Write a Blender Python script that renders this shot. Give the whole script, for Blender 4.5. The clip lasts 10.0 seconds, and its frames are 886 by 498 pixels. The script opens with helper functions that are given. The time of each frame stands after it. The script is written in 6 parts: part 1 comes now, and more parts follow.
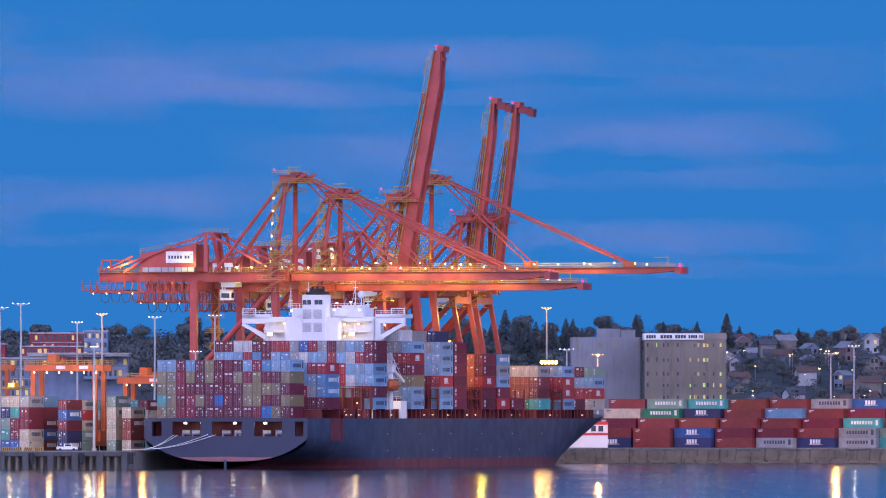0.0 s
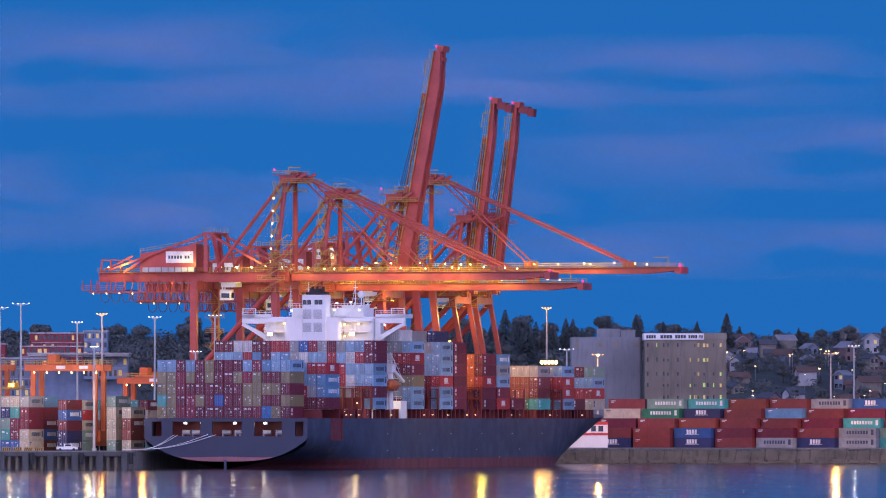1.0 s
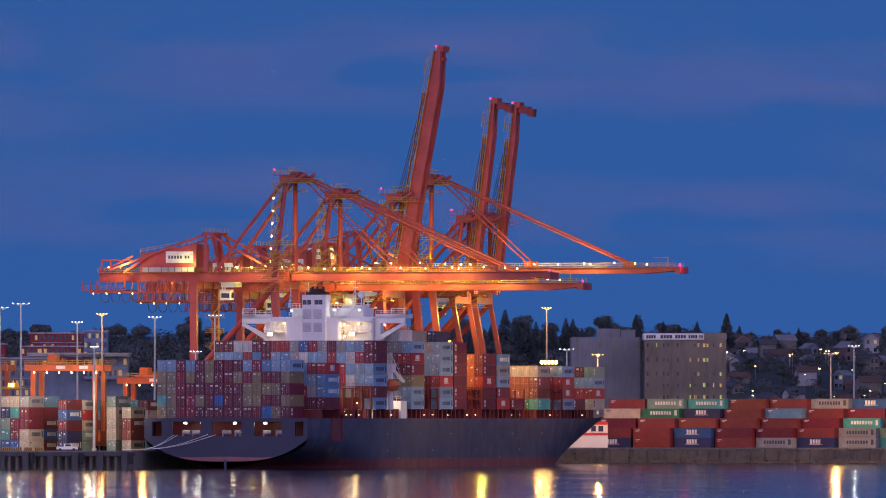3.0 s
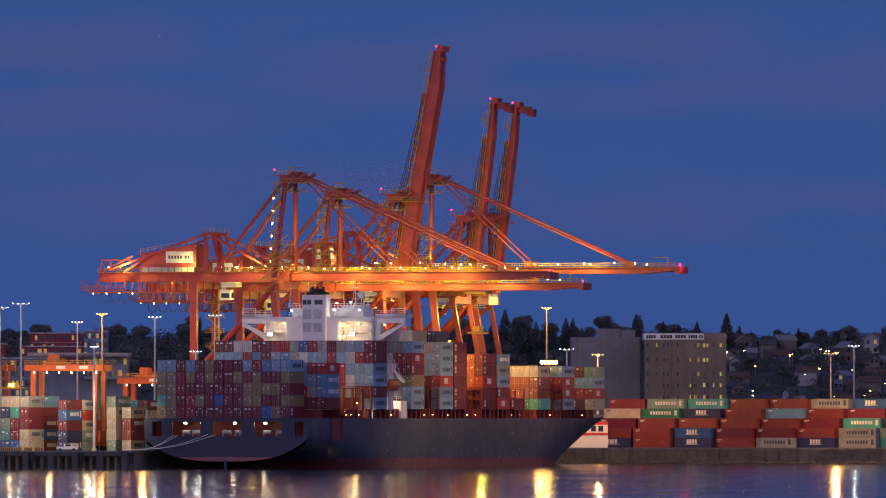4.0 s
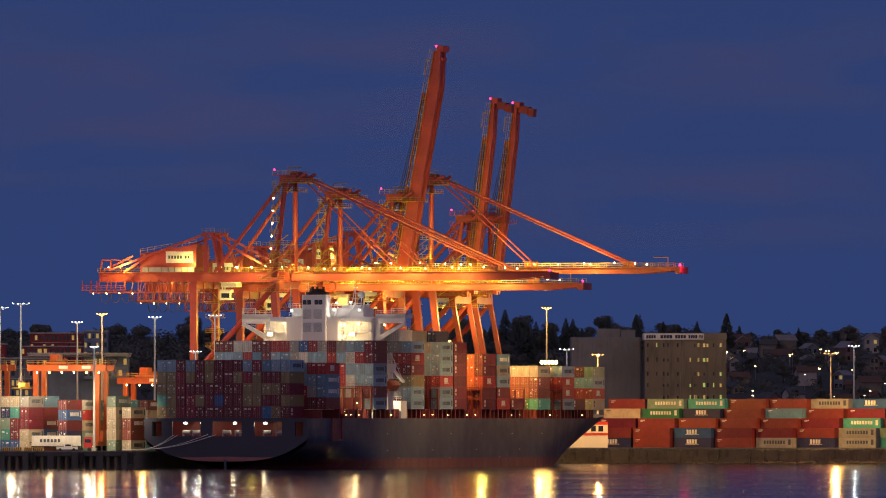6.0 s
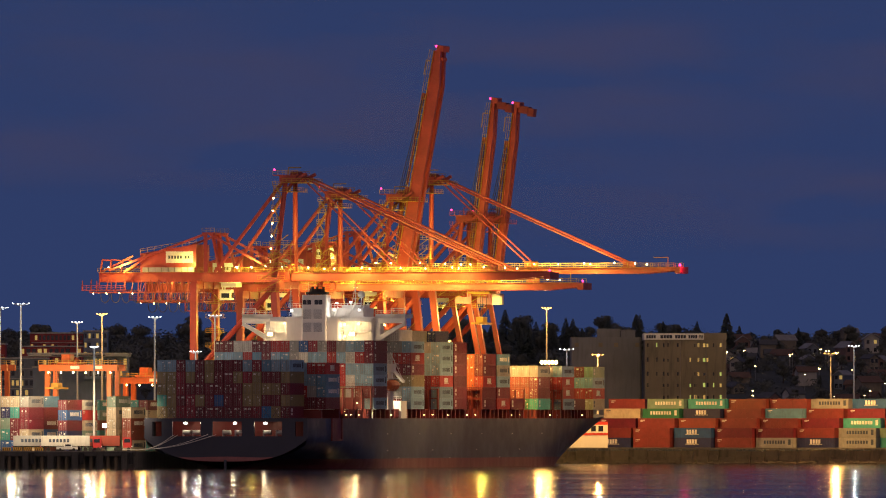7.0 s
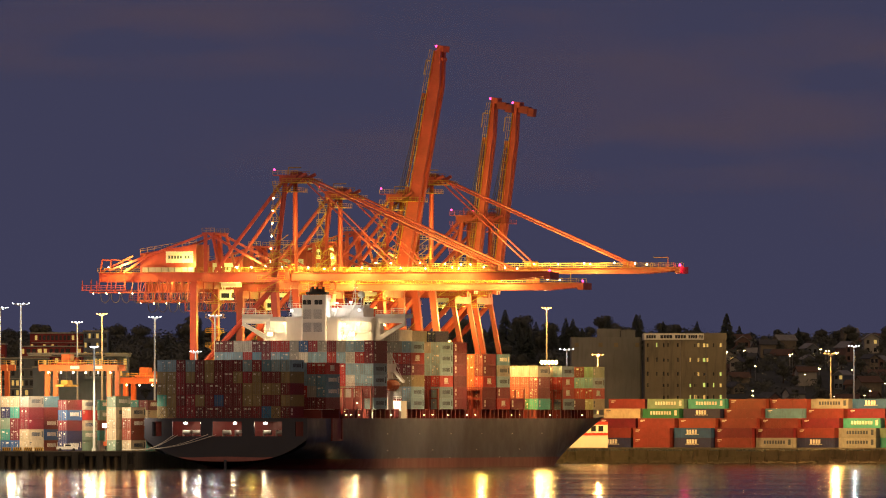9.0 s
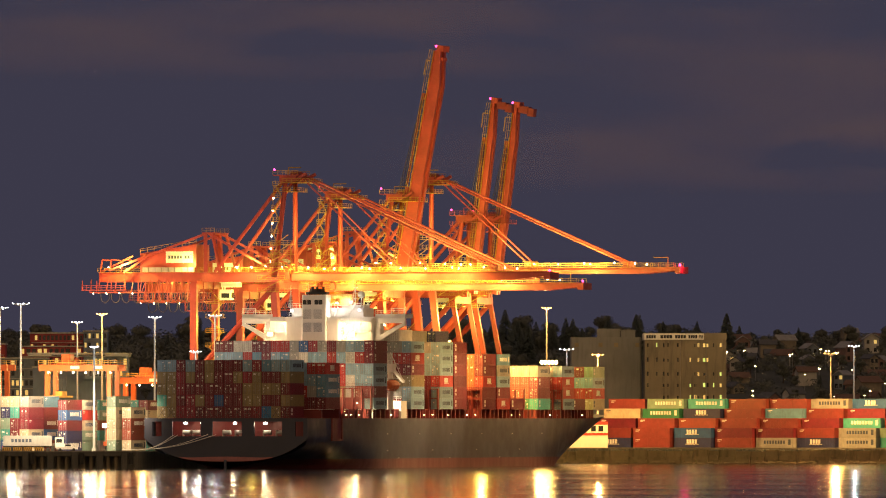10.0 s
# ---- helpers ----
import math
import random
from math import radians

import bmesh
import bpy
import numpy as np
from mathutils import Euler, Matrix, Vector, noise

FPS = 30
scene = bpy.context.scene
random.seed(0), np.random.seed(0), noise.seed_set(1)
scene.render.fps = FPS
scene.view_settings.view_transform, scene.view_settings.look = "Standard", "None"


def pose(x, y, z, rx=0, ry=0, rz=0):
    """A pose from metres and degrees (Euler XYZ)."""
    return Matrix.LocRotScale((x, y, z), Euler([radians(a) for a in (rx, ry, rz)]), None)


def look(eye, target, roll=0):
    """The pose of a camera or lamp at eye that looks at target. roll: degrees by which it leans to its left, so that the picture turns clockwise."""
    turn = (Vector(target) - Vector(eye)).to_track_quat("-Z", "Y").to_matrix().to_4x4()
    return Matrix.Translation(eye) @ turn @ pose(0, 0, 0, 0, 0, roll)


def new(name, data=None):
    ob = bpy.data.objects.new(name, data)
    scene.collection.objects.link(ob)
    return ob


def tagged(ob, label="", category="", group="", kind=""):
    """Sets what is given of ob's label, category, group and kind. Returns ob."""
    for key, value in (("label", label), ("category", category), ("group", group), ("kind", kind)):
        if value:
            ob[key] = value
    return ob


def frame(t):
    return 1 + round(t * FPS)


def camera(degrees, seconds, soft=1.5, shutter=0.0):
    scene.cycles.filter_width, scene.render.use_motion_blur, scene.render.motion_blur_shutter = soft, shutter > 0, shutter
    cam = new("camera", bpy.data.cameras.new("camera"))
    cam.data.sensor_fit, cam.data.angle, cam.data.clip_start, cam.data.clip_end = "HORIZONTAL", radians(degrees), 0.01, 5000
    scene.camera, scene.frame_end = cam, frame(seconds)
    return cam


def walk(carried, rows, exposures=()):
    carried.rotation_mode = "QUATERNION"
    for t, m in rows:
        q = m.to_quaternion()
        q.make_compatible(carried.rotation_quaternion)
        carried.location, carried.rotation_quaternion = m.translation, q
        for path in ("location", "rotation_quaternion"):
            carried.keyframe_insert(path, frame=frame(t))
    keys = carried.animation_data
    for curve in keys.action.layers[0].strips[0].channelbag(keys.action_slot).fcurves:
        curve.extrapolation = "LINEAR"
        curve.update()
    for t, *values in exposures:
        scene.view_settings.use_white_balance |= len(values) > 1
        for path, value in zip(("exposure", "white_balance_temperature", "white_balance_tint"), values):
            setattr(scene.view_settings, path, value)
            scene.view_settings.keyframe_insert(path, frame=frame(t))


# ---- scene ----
# A far telephoto view over a harbour: eye 12.5 m above the water, the berthed ship's stern 3000 m away.
# The ship's frame: a across to the open water, b from the stern to the bow, turned 16.3 degrees.
cam = camera(4.2500, 10.0, soft=1.05, shutter=0.5)
EYE = (0.0, 0.0, 12.5)
AIM = (0.0, 3000.0, 12.5 + 42.76)
walk(cam, [(0.0, look(EYE, AIM)), (10.0, look(EYE, AIM))],
     exposures=[(0.0, -0.7), (1.0, -0.6), (2.5, -0.2), (4.0, 0.25), (5.5, 0.68), (7.5, 1.2), (9.0, 1.65), (10.0, 2.0)])

TURN = -16.3
SHIP = pose(-54.5, 3000, 0, 0, 0, TURN)


def at(a, b, z=0.0):
    """A place in the ship's frame as a world place."""
    return SHIP @ Vector((a, b, z))


def berth(a, b, z=0.0, rz=0.0):
    """A pose in the ship's frame."""
    return SHIP @ pose(a, b, z, 0, 0, rz)


def srgb(r, g, b, k=1.0):
    f = lambda v: ((v / 255 + 0.055) / 1.055) ** 2.4 if v > 10 else v / 255 / 12.92
    return (f(r) * k, f(g) * k, f(b) * k, 1.0)


# ---------------------------------------------------------------- world and lights
world = bpy.data.worlds.new("night")
scene.world = world
world.use_nodes = True
wn = world.node_tree.nodes
sky_tex = wn.new("ShaderNodeTexSky")
sky_tex.sky_type, sky_tex.sun_disc = "NISHITA", False
sky_tex.sun_elevation, sky_tex.sun_rotation = radians(-4), radians(180)
world.node_tree.links.new(sky_tex.outputs["Color"], wn["Background"].inputs["Color"])
wn["Background"].inputs["Strength"].default_value = 0.1

SODIUM = (1.0, 0.48, 0.11)
BOOM_LIGHT = (1.0, 0.78, 0.12)
WARM = (1.0, 0.66, 0.30)


def lamp(name, place, watts, colour, radius=0.6):
    data = bpy.data.lights.new(name, "POINT")
    data.energy, data.color, data.shadow_soft_size = watts, colour, radius
    ob = new(name, data)
    ob.location = place
    return ob


def spot(name, place, target, watts, colour, angle=90, radius=0.6):
    data = bpy.data.lights.new(name, "SPOT")
    data.energy, data.color, data.shadow_soft_size = watts, colour, radius
    data.spot_size, data.spot_blend = radians(angle), 0.8
    ob = new(name, data)
    ob.matrix_world = look(place, target)
    return ob


# ---------------------------------------------------------------- materials
def mat_nodes(name):
    m = bpy.data.materials.new(name)
    m.use_nodes = True
    return m, m.node_tree.nodes, m.node_tree.links, m.node_tree.nodes["Principled BSDF"]


def add_noise(n, l, scale, detail=6.0, stretch=None, rough=0.6):
    tc = n.new("ShaderNodeTexCoord")
    mp = n.new("ShaderNodeMapping")
    l.new(tc.outputs["Object"], mp.inputs["Vector"])
    if stretch:
        mp.inputs["Scale"].default_value = stretch
    t = n.new("ShaderNodeTexNoise")
    t.inputs["Scale"].default_value, t.inputs["Detail"].default_value = scale, detail
    t.inputs["Roughness"].default_value = rough
    l.new(mp.outputs["Vector"], t.inputs["Vector"])
    return t


def remap(n, l, source, a, b, lo, hi):
    r = n.new("ShaderNodeMapRange")
    r.inputs["From Min"].default_value, r.inputs["From Max"].default_value = a, b
    r.inputs["To Min"].default_value, r.inputs["To Max"].default_value = lo, hi
    l.new(source, r.inputs["Value"])
    return r.outputs["Result"]


def mixed(n, l, fac, a, b, kind="MIX"):
    x = n.new("ShaderNodeMix")
    x.data_type, x.blend_type = "RGBA", kind
    for sock, v in ((x.inputs["Factor"], fac), (x.inputs["A"], a), (x.inputs["B"], b)):
        if isinstance(v, (tuple, float, int)):
            sock.default_value = v
        else:
            l.new(v, sock)
    return x.outputs["Result"]


def paint(name, rgb, rough=0.5, metal=0.0, wear=0.25, dirt=(0.08, 0.06, 0.05), fine=3.0, coarse=0.25, streak=True, bump=0.02, fade=(0.75, 1.15)):
    """Weathered paint: broad fading, dirt in streaks, fine grain and slight relief."""
    m, n, l, p = mat_nodes(name)
    c = (*rgb, 1.0)
    broad = add_noise(n, l, coarse, 4.0)
    grain = add_noise(n, l, fine, 8.0, (1, 1, 0.15) if streak else None)
    f1 = remap(n, l, broad.outputs["Fac"], 0.3, 0.7, *fade)
    faded = mixed(n, l, 1.0, c, f1, "MULTIPLY")
    mask = remap(n, l, grain.outputs["Fac"], 0.5, 0.78, 0.0, wear)
    l.new(mixed(n, l, mask, faded, (*dirt, 1.0)), p.inputs["Base Color"])
    l.new(remap(n, l, grain.outputs["Fac"], 0.3, 0.7, rough - 0.1, rough + 0.15), p.inputs["Roughness"])
    p.inputs["Metallic"].default_value = metal
    if bump:
        b = n.new("ShaderNodeBump")
        b.inputs["Strength"].default_value, b.inputs["Distance"].default_value = 0.4, bump
        l.new(grain.outputs["Fac"], b.inputs["Height"])
        l.new(b.outputs["Normal"], p.inputs["Normal"])
    return m


def glow(name, rgb, strength):
    m, n, l, p = mat_nodes(name)
    p.inputs["Base Color"].default_value = (*rgb, 1.0)
    p.inputs["Emission Color"].default_value = (*rgb, 1.0)
    p.inputs["Emission Strength"].default_value = strength
    m.cycles.emission_sampling = "NONE"
    return m


def own_colour(name, rough=0.5, wear=0.3, bumpy=0.0):
    """Corrugated container paint that takes each thing's own colour, with rust streaks and fading."""
    m, n, l, p = mat_nodes(name)
    info = n.new("ShaderNodeObjectInfo")
    broad = add_noise(n, l, 0.5, 5.0)
    grain = add_noise(n, l, 2.2, 8.0, (1, 1, 0.2))
    f1 = remap(n, l, broad.outputs["Fac"], 0.3, 0.7, 0.72, 1.12)
    faded = mixed(n, l, 1.0, info.outputs["Color"], f1, "MULTIPLY")
    f2 = remap(n, l, info.outputs["Random"], 0, 1, 0.75, 1.1)
    faded = mixed(n, l, 1.0, faded, f2, "MULTIPLY")
    mask = remap(n, l, grain.outputs["Fac"], 0.52, 0.8, 0.0, wear)
    l.new(mixed(n, l, mask, faded, (0.10, 0.05, 0.03, 1.0)), p.inputs["Base Color"])
    p.inputs["Roughness"].default_value = rough
    return m


M_RED = paint("crane_red_paint", (0.41, 0.064, 0.056), 0.42, wear=0.2)
M_DARKRED = paint("crane_dark_red", (0.22, 0.028, 0.036), 0.5, wear=0.3)
M_YELLOW = paint("rail_yellow", (0.52, 0.30, 0.05), 0.5)
M_WHITE = paint("ship_white", (0.80, 0.80, 0.78), 0.45, wear=0.12, dirt=(0.40, 0.30, 0.22), fade=(0.93, 1.03))
M_HULL = paint("hull_black_blue", (0.050, 0.056, 0.090), 0.42, wear=0.35, dirt=(0.085, 0.08, 0.08), fine=0.22, coarse=0.05, bump=0.0, fade=(0.85, 1.12), streak=False)
M_HULL.node_tree.nodes["Principled BSDF"].inputs["Specular IOR Level"].default_value = 0.28
M_BOOT = paint("hull_red_boot", (0.16, 0.035, 0.04), 0.55, wear=0.3, fine=0.5, coarse=0.08)
M_MAROON = paint("deck_maroon", (0.17, 0.022, 0.024), 0.5, wear=0.25)
M_GREY = paint("galvanised", (0.42, 0.43, 0.44), 0.45, metal=0.3)
M_BLACK = paint("black_rubber", (0.015, 0.015, 0.016), 0.6, wear=0.1)
M_GLASS = paint("dark_glass", (0.02, 0.025, 0.035), 0.08, wear=0.0, bump=0)
M_CABLE = paint("steel_cable", (0.06, 0.05, 0.06), 0.5, bump=0)
M_ORANGE = paint("lifeboat_orange", (0.55, 0.12, 0.03), 0.5)
M_CONCRETE = paint("quay_concrete", (0.22, 0.21, 0.19), 0.85, wear=0.6, dirt=(0.07, 0.065, 0.055), fine=0.6, coarse=0.08, bump=0.15)
M_ASPHALT = paint("yard_asphalt", (0.07, 0.07, 0.07), 0.8, streak=False, wear=0.4, fine=0.4, coarse=0.03)
M_SILO = paint("silo_concrete", (0.25, 0.26, 0.28), 0.85, wear=0.6, dirt=(0.15, 0.15, 0.16), fine=0.8, coarse=0.06)
M_SILO_OLD = paint("stained_concrete", (0.27, 0.24, 0.19), 0.88, wear=0.85, dirt=(0.09, 0.085, 0.075), fine=0.6, coarse=0.09, bump=0.1)
M_SHED = paint("blue_grey_cladding", (0.20, 0.27, 0.40), 0.55, fine=0.5)
M_BRICKRED = paint("red_facade", (0.30, 0.04, 0.05), 0.7)
M_BOX = own_colour("container_paint", 0.5, 0.35)
M_MARK = paint("white_marking", (0.75, 0.75, 0.74), 0.6, wear=0.3, bump=0)
M_MARKDARK = paint("dark_marking", (0.05, 0.07, 0.12), 0.6, bump=0)
G_SODIUM = glow("sodium_bulb", (1.0, 0.46, 0.08), 2.4)
G_WARM = glow("warm_bulb", (1.0, 0.66, 0.26), 7.0)
G_WHITE = glow("white_bulb", (0.95, 0.98, 1.0), 2.4)
G_RED = glow("beacon_magenta", (1.0, 0.04, 0.20), 2.2)
G_WINDOW = glow("lit_window_yellow", (1.0, 0.72, 0.22), 0.13)
G_WINDOW_GREEN = glow("lit_window_green", (0.75, 1.0, 0.25), 0.16)


# ---------------------------------------------------------------- mesh tools
class Geo:
    """Collects boxes, beams and tubes into one mesh."""

    def __init__(self):
        self.v, self.f, self.k, self.slot = [], [], [], 0

    def add(self, verts, faces):
        o = len(self.v)
        self.v += [tuple(x) for x in verts]
        self.f += [tuple(i + o for i in q) for q in faces]
        self.k += [self.slot] * len(faces)
        return self

    def box(self, x0, x1, y0, y1, z0, z1):
        return self.add([(x0, y0, z0), (x1, y0, z0), (x1, y1, z0), (x0, y1, z0), (x0, y0, z1), (x1, y0, z1), (x1, y1, z1), (x0, y1, z1)],
                        [(0, 3, 2, 1), (4, 5, 6, 7), (0, 1, 5, 4), (1, 2, 6, 5), (2, 3, 7, 6), (3, 0, 4, 7)])

    def chamfered(self, x0, x1, y0, y1, z0, z1, c):
        """A box with its upright edges cut off."""
        ring = [(x0 + c, y0), (x1 - c, y0), (x1, y0 + c), (x1, y1 - c), (x1 - c, y1), (x0 + c, y1), (x0, y1 - c), (x0, y0 + c)]
        return self.prism(ring, z0, z1)

    def prism(self, ring, z0, z1):
        n = len(ring)
        return self.add([(x, y, z0) for x, y in ring] + [(x, y, z1) for x, y in ring],
                        [tuple(reversed(range(n))), tuple(range(n, 2 * n))] + [(i, (i + 1) % n, n + (i + 1) % n, n + i) for i in range(n)])

    def beam(self, p, q, w, h=None, n=4, w2=None):
        """A bar from p to q: w across, h high (four sides), or round with n sides. w2: the width at q."""
        p, q = Vector(p), Vector(q)
        d = (q - p).normalized()
        side = d.cross(Vector((0, 0, 1)))
        side = side.normalized() if side.length > 1e-4 else Vector((1, 0, 0))
        up = side.cross(d).normalized()
        h = w if h is None else h
        k = (w2 / w) if w2 else 1.0
        if n == 4:
            ring = [(-.5, -.5), (.5, -.5), (.5, .5), (-.5, .5)]
        else:
            ring = [(.5 * math.cos(2 * math.pi * i / n), .5 * math.sin(2 * math.pi * i / n)) for i in range(n)]
        a = [p + side * (x * w) + up * (y * h) for x, y in ring]
        b = [q + side * (x * w * k) + up * (y * h * k) for x, y in ring]
        return self.add(a + b, [tuple(reversed(range(n))), tuple(range(n, 2 * n))] + [(i, (i + 1) % n, n + (i + 1) % n, n + i) for i in range(n)])

    def path(self, pts, w, n=5):
        for p, q in zip(pts, pts[1:]):
            self.beam(p, q, w, n=n)
        return self

    def rail(self, p, q, h=1.1, step=2.0, w=0.09):
        """A guard rail along p to q."""
        p, q = Vector(p), Vector(q)
        k = max(1, round((q - p).length / step))
        for i in range(k + 1):
            s = p.lerp(q, i / k)
            self.beam(s, s + Vector((0, 0, h)), w)
        for z in (h, h * 0.5):
            self.beam(p + Vector((0, 0, z)), q + Vector((0, 0, z)), w)
        return self

    def mesh(self, name, *mats):
        me = bpy.data.meshes.new(name)
        me.from_pydata(self.v, [], self.f)
        for m in mats:
            me.materials.append(m)
        if any(self.k):
            me.polygons.foreach_set("material_index", self.k)
        me.update()
        return me


def part(name, geo, material, parent=None, label=""):
    mats = material if isinstance(material, (list, tuple)) else [material]
    ob = new(name, geo.mesh(name, *mats))
    if parent:
        ob.parent = parent
    if label:
        ob["label"] = label
    return ob


def thing(name, m, label, category, group="", kind=""):
    ob = new(name)
    ob.empty_display_size = 0.5
    ob.matrix_world = m
    return tagged(ob, label, category, group, kind)


def piece(name, geo, material, label, category="", kind="structure"):
    return tagged(part(name, geo, material), label, category, kind=kind)


# ---------------------------------------------------------------- sky
SKY_R, SKY_Y, SKY_SINK = 2600.0, 2330.0, 20000.0


def sky():
    g = Geo()
    n = 96
    rings = [(1.0, -300.0), (1.0, 6000.0), (1.0, 14000.0), (1.0, 24000.0), (0.7, 26500.0), (0.3, 27500.0)]
    v, f = [], []
    for k, z in rings:
        v += [(SKY_R * k * math.cos(2 * math.pi * i / n), SKY_R * k * math.sin(2 * math.pi * i / n), z) for i in range(n)]
    v.append((0, 0, 27700.0))
    for r in range(len(rings) - 1):
        f += [(r * n + (i + 1) % n, r * n + i, (r + 1) * n + i, (r + 1) * n + (i + 1) % n) for i in range(n)]
    f += [((len(rings) - 1) * n + (i + 1) % n, (len(rings) - 1) * n + i, len(v) - 1) for i in range(n)]
    g.add(v, f)
    m = bpy.data.materials.new("twilight_sky")
    m.use_nodes = True
    nd, l = m.node_tree.nodes, m.node_tree.links
    nd.clear()
    tc = nd.new("ShaderNodeTexCoord")
    sep = nd.new("ShaderNodeSeparateXYZ")
    l.new(tc.outputs["Object"], sep.inputs["Vector"])
    ramp = nd.new("ShaderNodeValToRGB")
    # the sky from blue hour to night, bottom to top
    stops = [(0.00, srgb(46, 124, 204, 1.6)), (0.10, srgb(32, 107, 188, 1.52)), (0.25, srgb(44, 92, 162, 1.20)), (0.40, srgb(54, 80, 142, 0.86)),
             (0.55, srgb(44, 62, 112, 0.67)), (0.75, srgb(44, 56, 92, 0.47)), (0.90, srgb(58, 58, 82, 0.36)), (1.0, srgb(55, 53, 68, 0.29))]
    el = ramp.color_ramp.elements
    el[0].position, el[0].color = stops[0]
    el[1].position, el[1].color = stops[-1]
    for p, c in stops[1:-1]:
        e = el.new(p)
        e.color = c
    l.new(remap(nd, l, sep.outputs["Z"], 0, SKY_SINK, 0, 1), ramp.inputs["Fac"])
    em = nd.new("ShaderNodeEmission")
    # the western sky, behind the eye: the afterglow, then the city's glow
    west = nd.new("ShaderNodeValToRGB")
    stops = [(0.00, (3.1, 3.2, 5.7, 1)), (0.12, (2.45, 2.4, 4.5, 1)), (0.25, (1.5, 1.32, 2.5, 1)), (0.40, (0.56, 0.46, 0.85, 1)), (0.55, (0.22, 0.175, 0.28, 1)),
             (0.75, (0.145, 0.100, 0.095, 1)), (0.90, (0.128, 0.080, 0.050, 1)), (1.0, (0.135, 0.082, 0.040, 1))]
    el = west.color_ramp.elements
    el[0].position, el[0].color = stops[0]
    el[1].position, el[1].color = stops[-1]
    for p, c in stops[1:-1]:
        e = el.new(p)
        e.color = c
    l.new(remap(nd, l, sep.outputs["Z"], 0, SKY_SINK, 0, 1), west.inputs["Fac"])
    l.new(mixed(nd, l, remap(nd, l, sep.outputs["Y"], -SKY_R * 0.7, SKY_R * 0.75, 1.0, 0.0), ramp.outputs["Color"], west.outputs["Color"]), em.inputs["Color"])
    out = nd.new("ShaderNodeOutputMaterial")
    l.new(em.outputs["Emission"], out.inputs["Surface"])
    m.cycles.emission_sampling = "NONE"
    ob = piece("sky_backdrop", g, m, "clear dusk sky fading from blue to night", "sky")
    ob.location = (0, SKY_Y, 0)
    return ob


SKY = sky()


# ---------------------------------------------------------------- water and ground
def water():
    g = Geo()
    g.add([(-2600, -300, 0), (2600, -300, 0), (2600, 4930, 0), (-2600, 4930, 0)], [(0, 1, 2, 3)])
    m, n, l, p = mat_nodes("harbour_water")
    p.inputs["Base Color"].default_value = (0.008, 0.020, 0.034, 1)
    p.inputs["IOR"].default_value = 1.33
    p.inputs["Roughness"].default_value = 0.12
    w = add_noise(n, l, 0.05, 3.0, (0.22, 0.5, 1.0), 0.5)
    w2 = add_noise(n, l, 0.5, 2.0, (0.25, 0.8, 1.0), 0.5)
    b = n.new("ShaderNodeBump")
    b.inputs["Strength"].default_value, b.inputs["Distance"].default_value = 0.22, 1.0
    l.new(mixed(n, l, 0.22, w.outputs["Fac"], w2.outputs["Fac"]), b.inputs["Height"])
    l.new(b.outputs["Normal"], p.inputs["Normal"])
    l.new(remap(n, l, w.outputs["Fac"], 0.35, 0.65, 0.06, 0.115), p.inputs["Roughness"])
    return piece("water", g, m, "calm dark harbour water with soft ripples", "water")


water()
QUAY = 4.4


def land():
    # the terminal: its south face, the berth along the ship, then the far wall behind the bow
    a0 = at(-22.8, -4)
    a1 = at(-22.8, 372)
    ring = [(-2500, a0.y), (a0.x, a0.y), (a1.x, a1.y), (31.0, 3385.0), (2500, 3360.0), (2500, 4920), (-2500, 4920)]
    g = Geo()
    n = len(ring)
    v = [(x, y, -2) for x, y in ring] + [(x, y, QUAY) for x, y in ring]
    g.slot = 0
    g.add(v, [tuple(range(n, 2 * n))])
    g.slot = 1
    g.add(v, [(i, (i + 1) % n, n + (i + 1) % n, n + i) for i in range(n)])
    return piece("ground", g, [M_ASPHALT, M_CONCRETE], "asphalt container terminal ground with concrete quay edge", "ground")


land()


# ---------------------------------------------------------------- containers
BOX_L, BOX_W, BOX_H = 12.19, 2.42, 2.90
M_ROD = paint("galvanised_rod", (0.30, 0.28, 0.28), 0.5, metal=0.4, bump=0)
COLOURS = {
    "maroon": (0.18, 0.017, 0.040), "red": (0.42, 0.030, 0.035), "rust": (0.27, 0.052, 0.036), "olive": (0.30, 0.235, 0.115),
    "pale blue": (0.25, 0.42, 0.58), "steel blue": (0.12, 0.29, 0.47), "blue": (0.03, 0.12, 0.36), "navy": (0.025, 0.035, 0.13),
    "white": (0.62, 0.62, 0.60), "cream": (0.58, 0.50, 0.38), "grey": (0.34, 0.35, 0.36), "green": (0.03, 0.22, 0.12),
    "teal": (0.06, 0.36, 0.34), "sage": (0.22, 0.34, 0.28), "orange": (0.62, 0.13, 0.03), "brown": (0.20, 0.075, 0.045)}


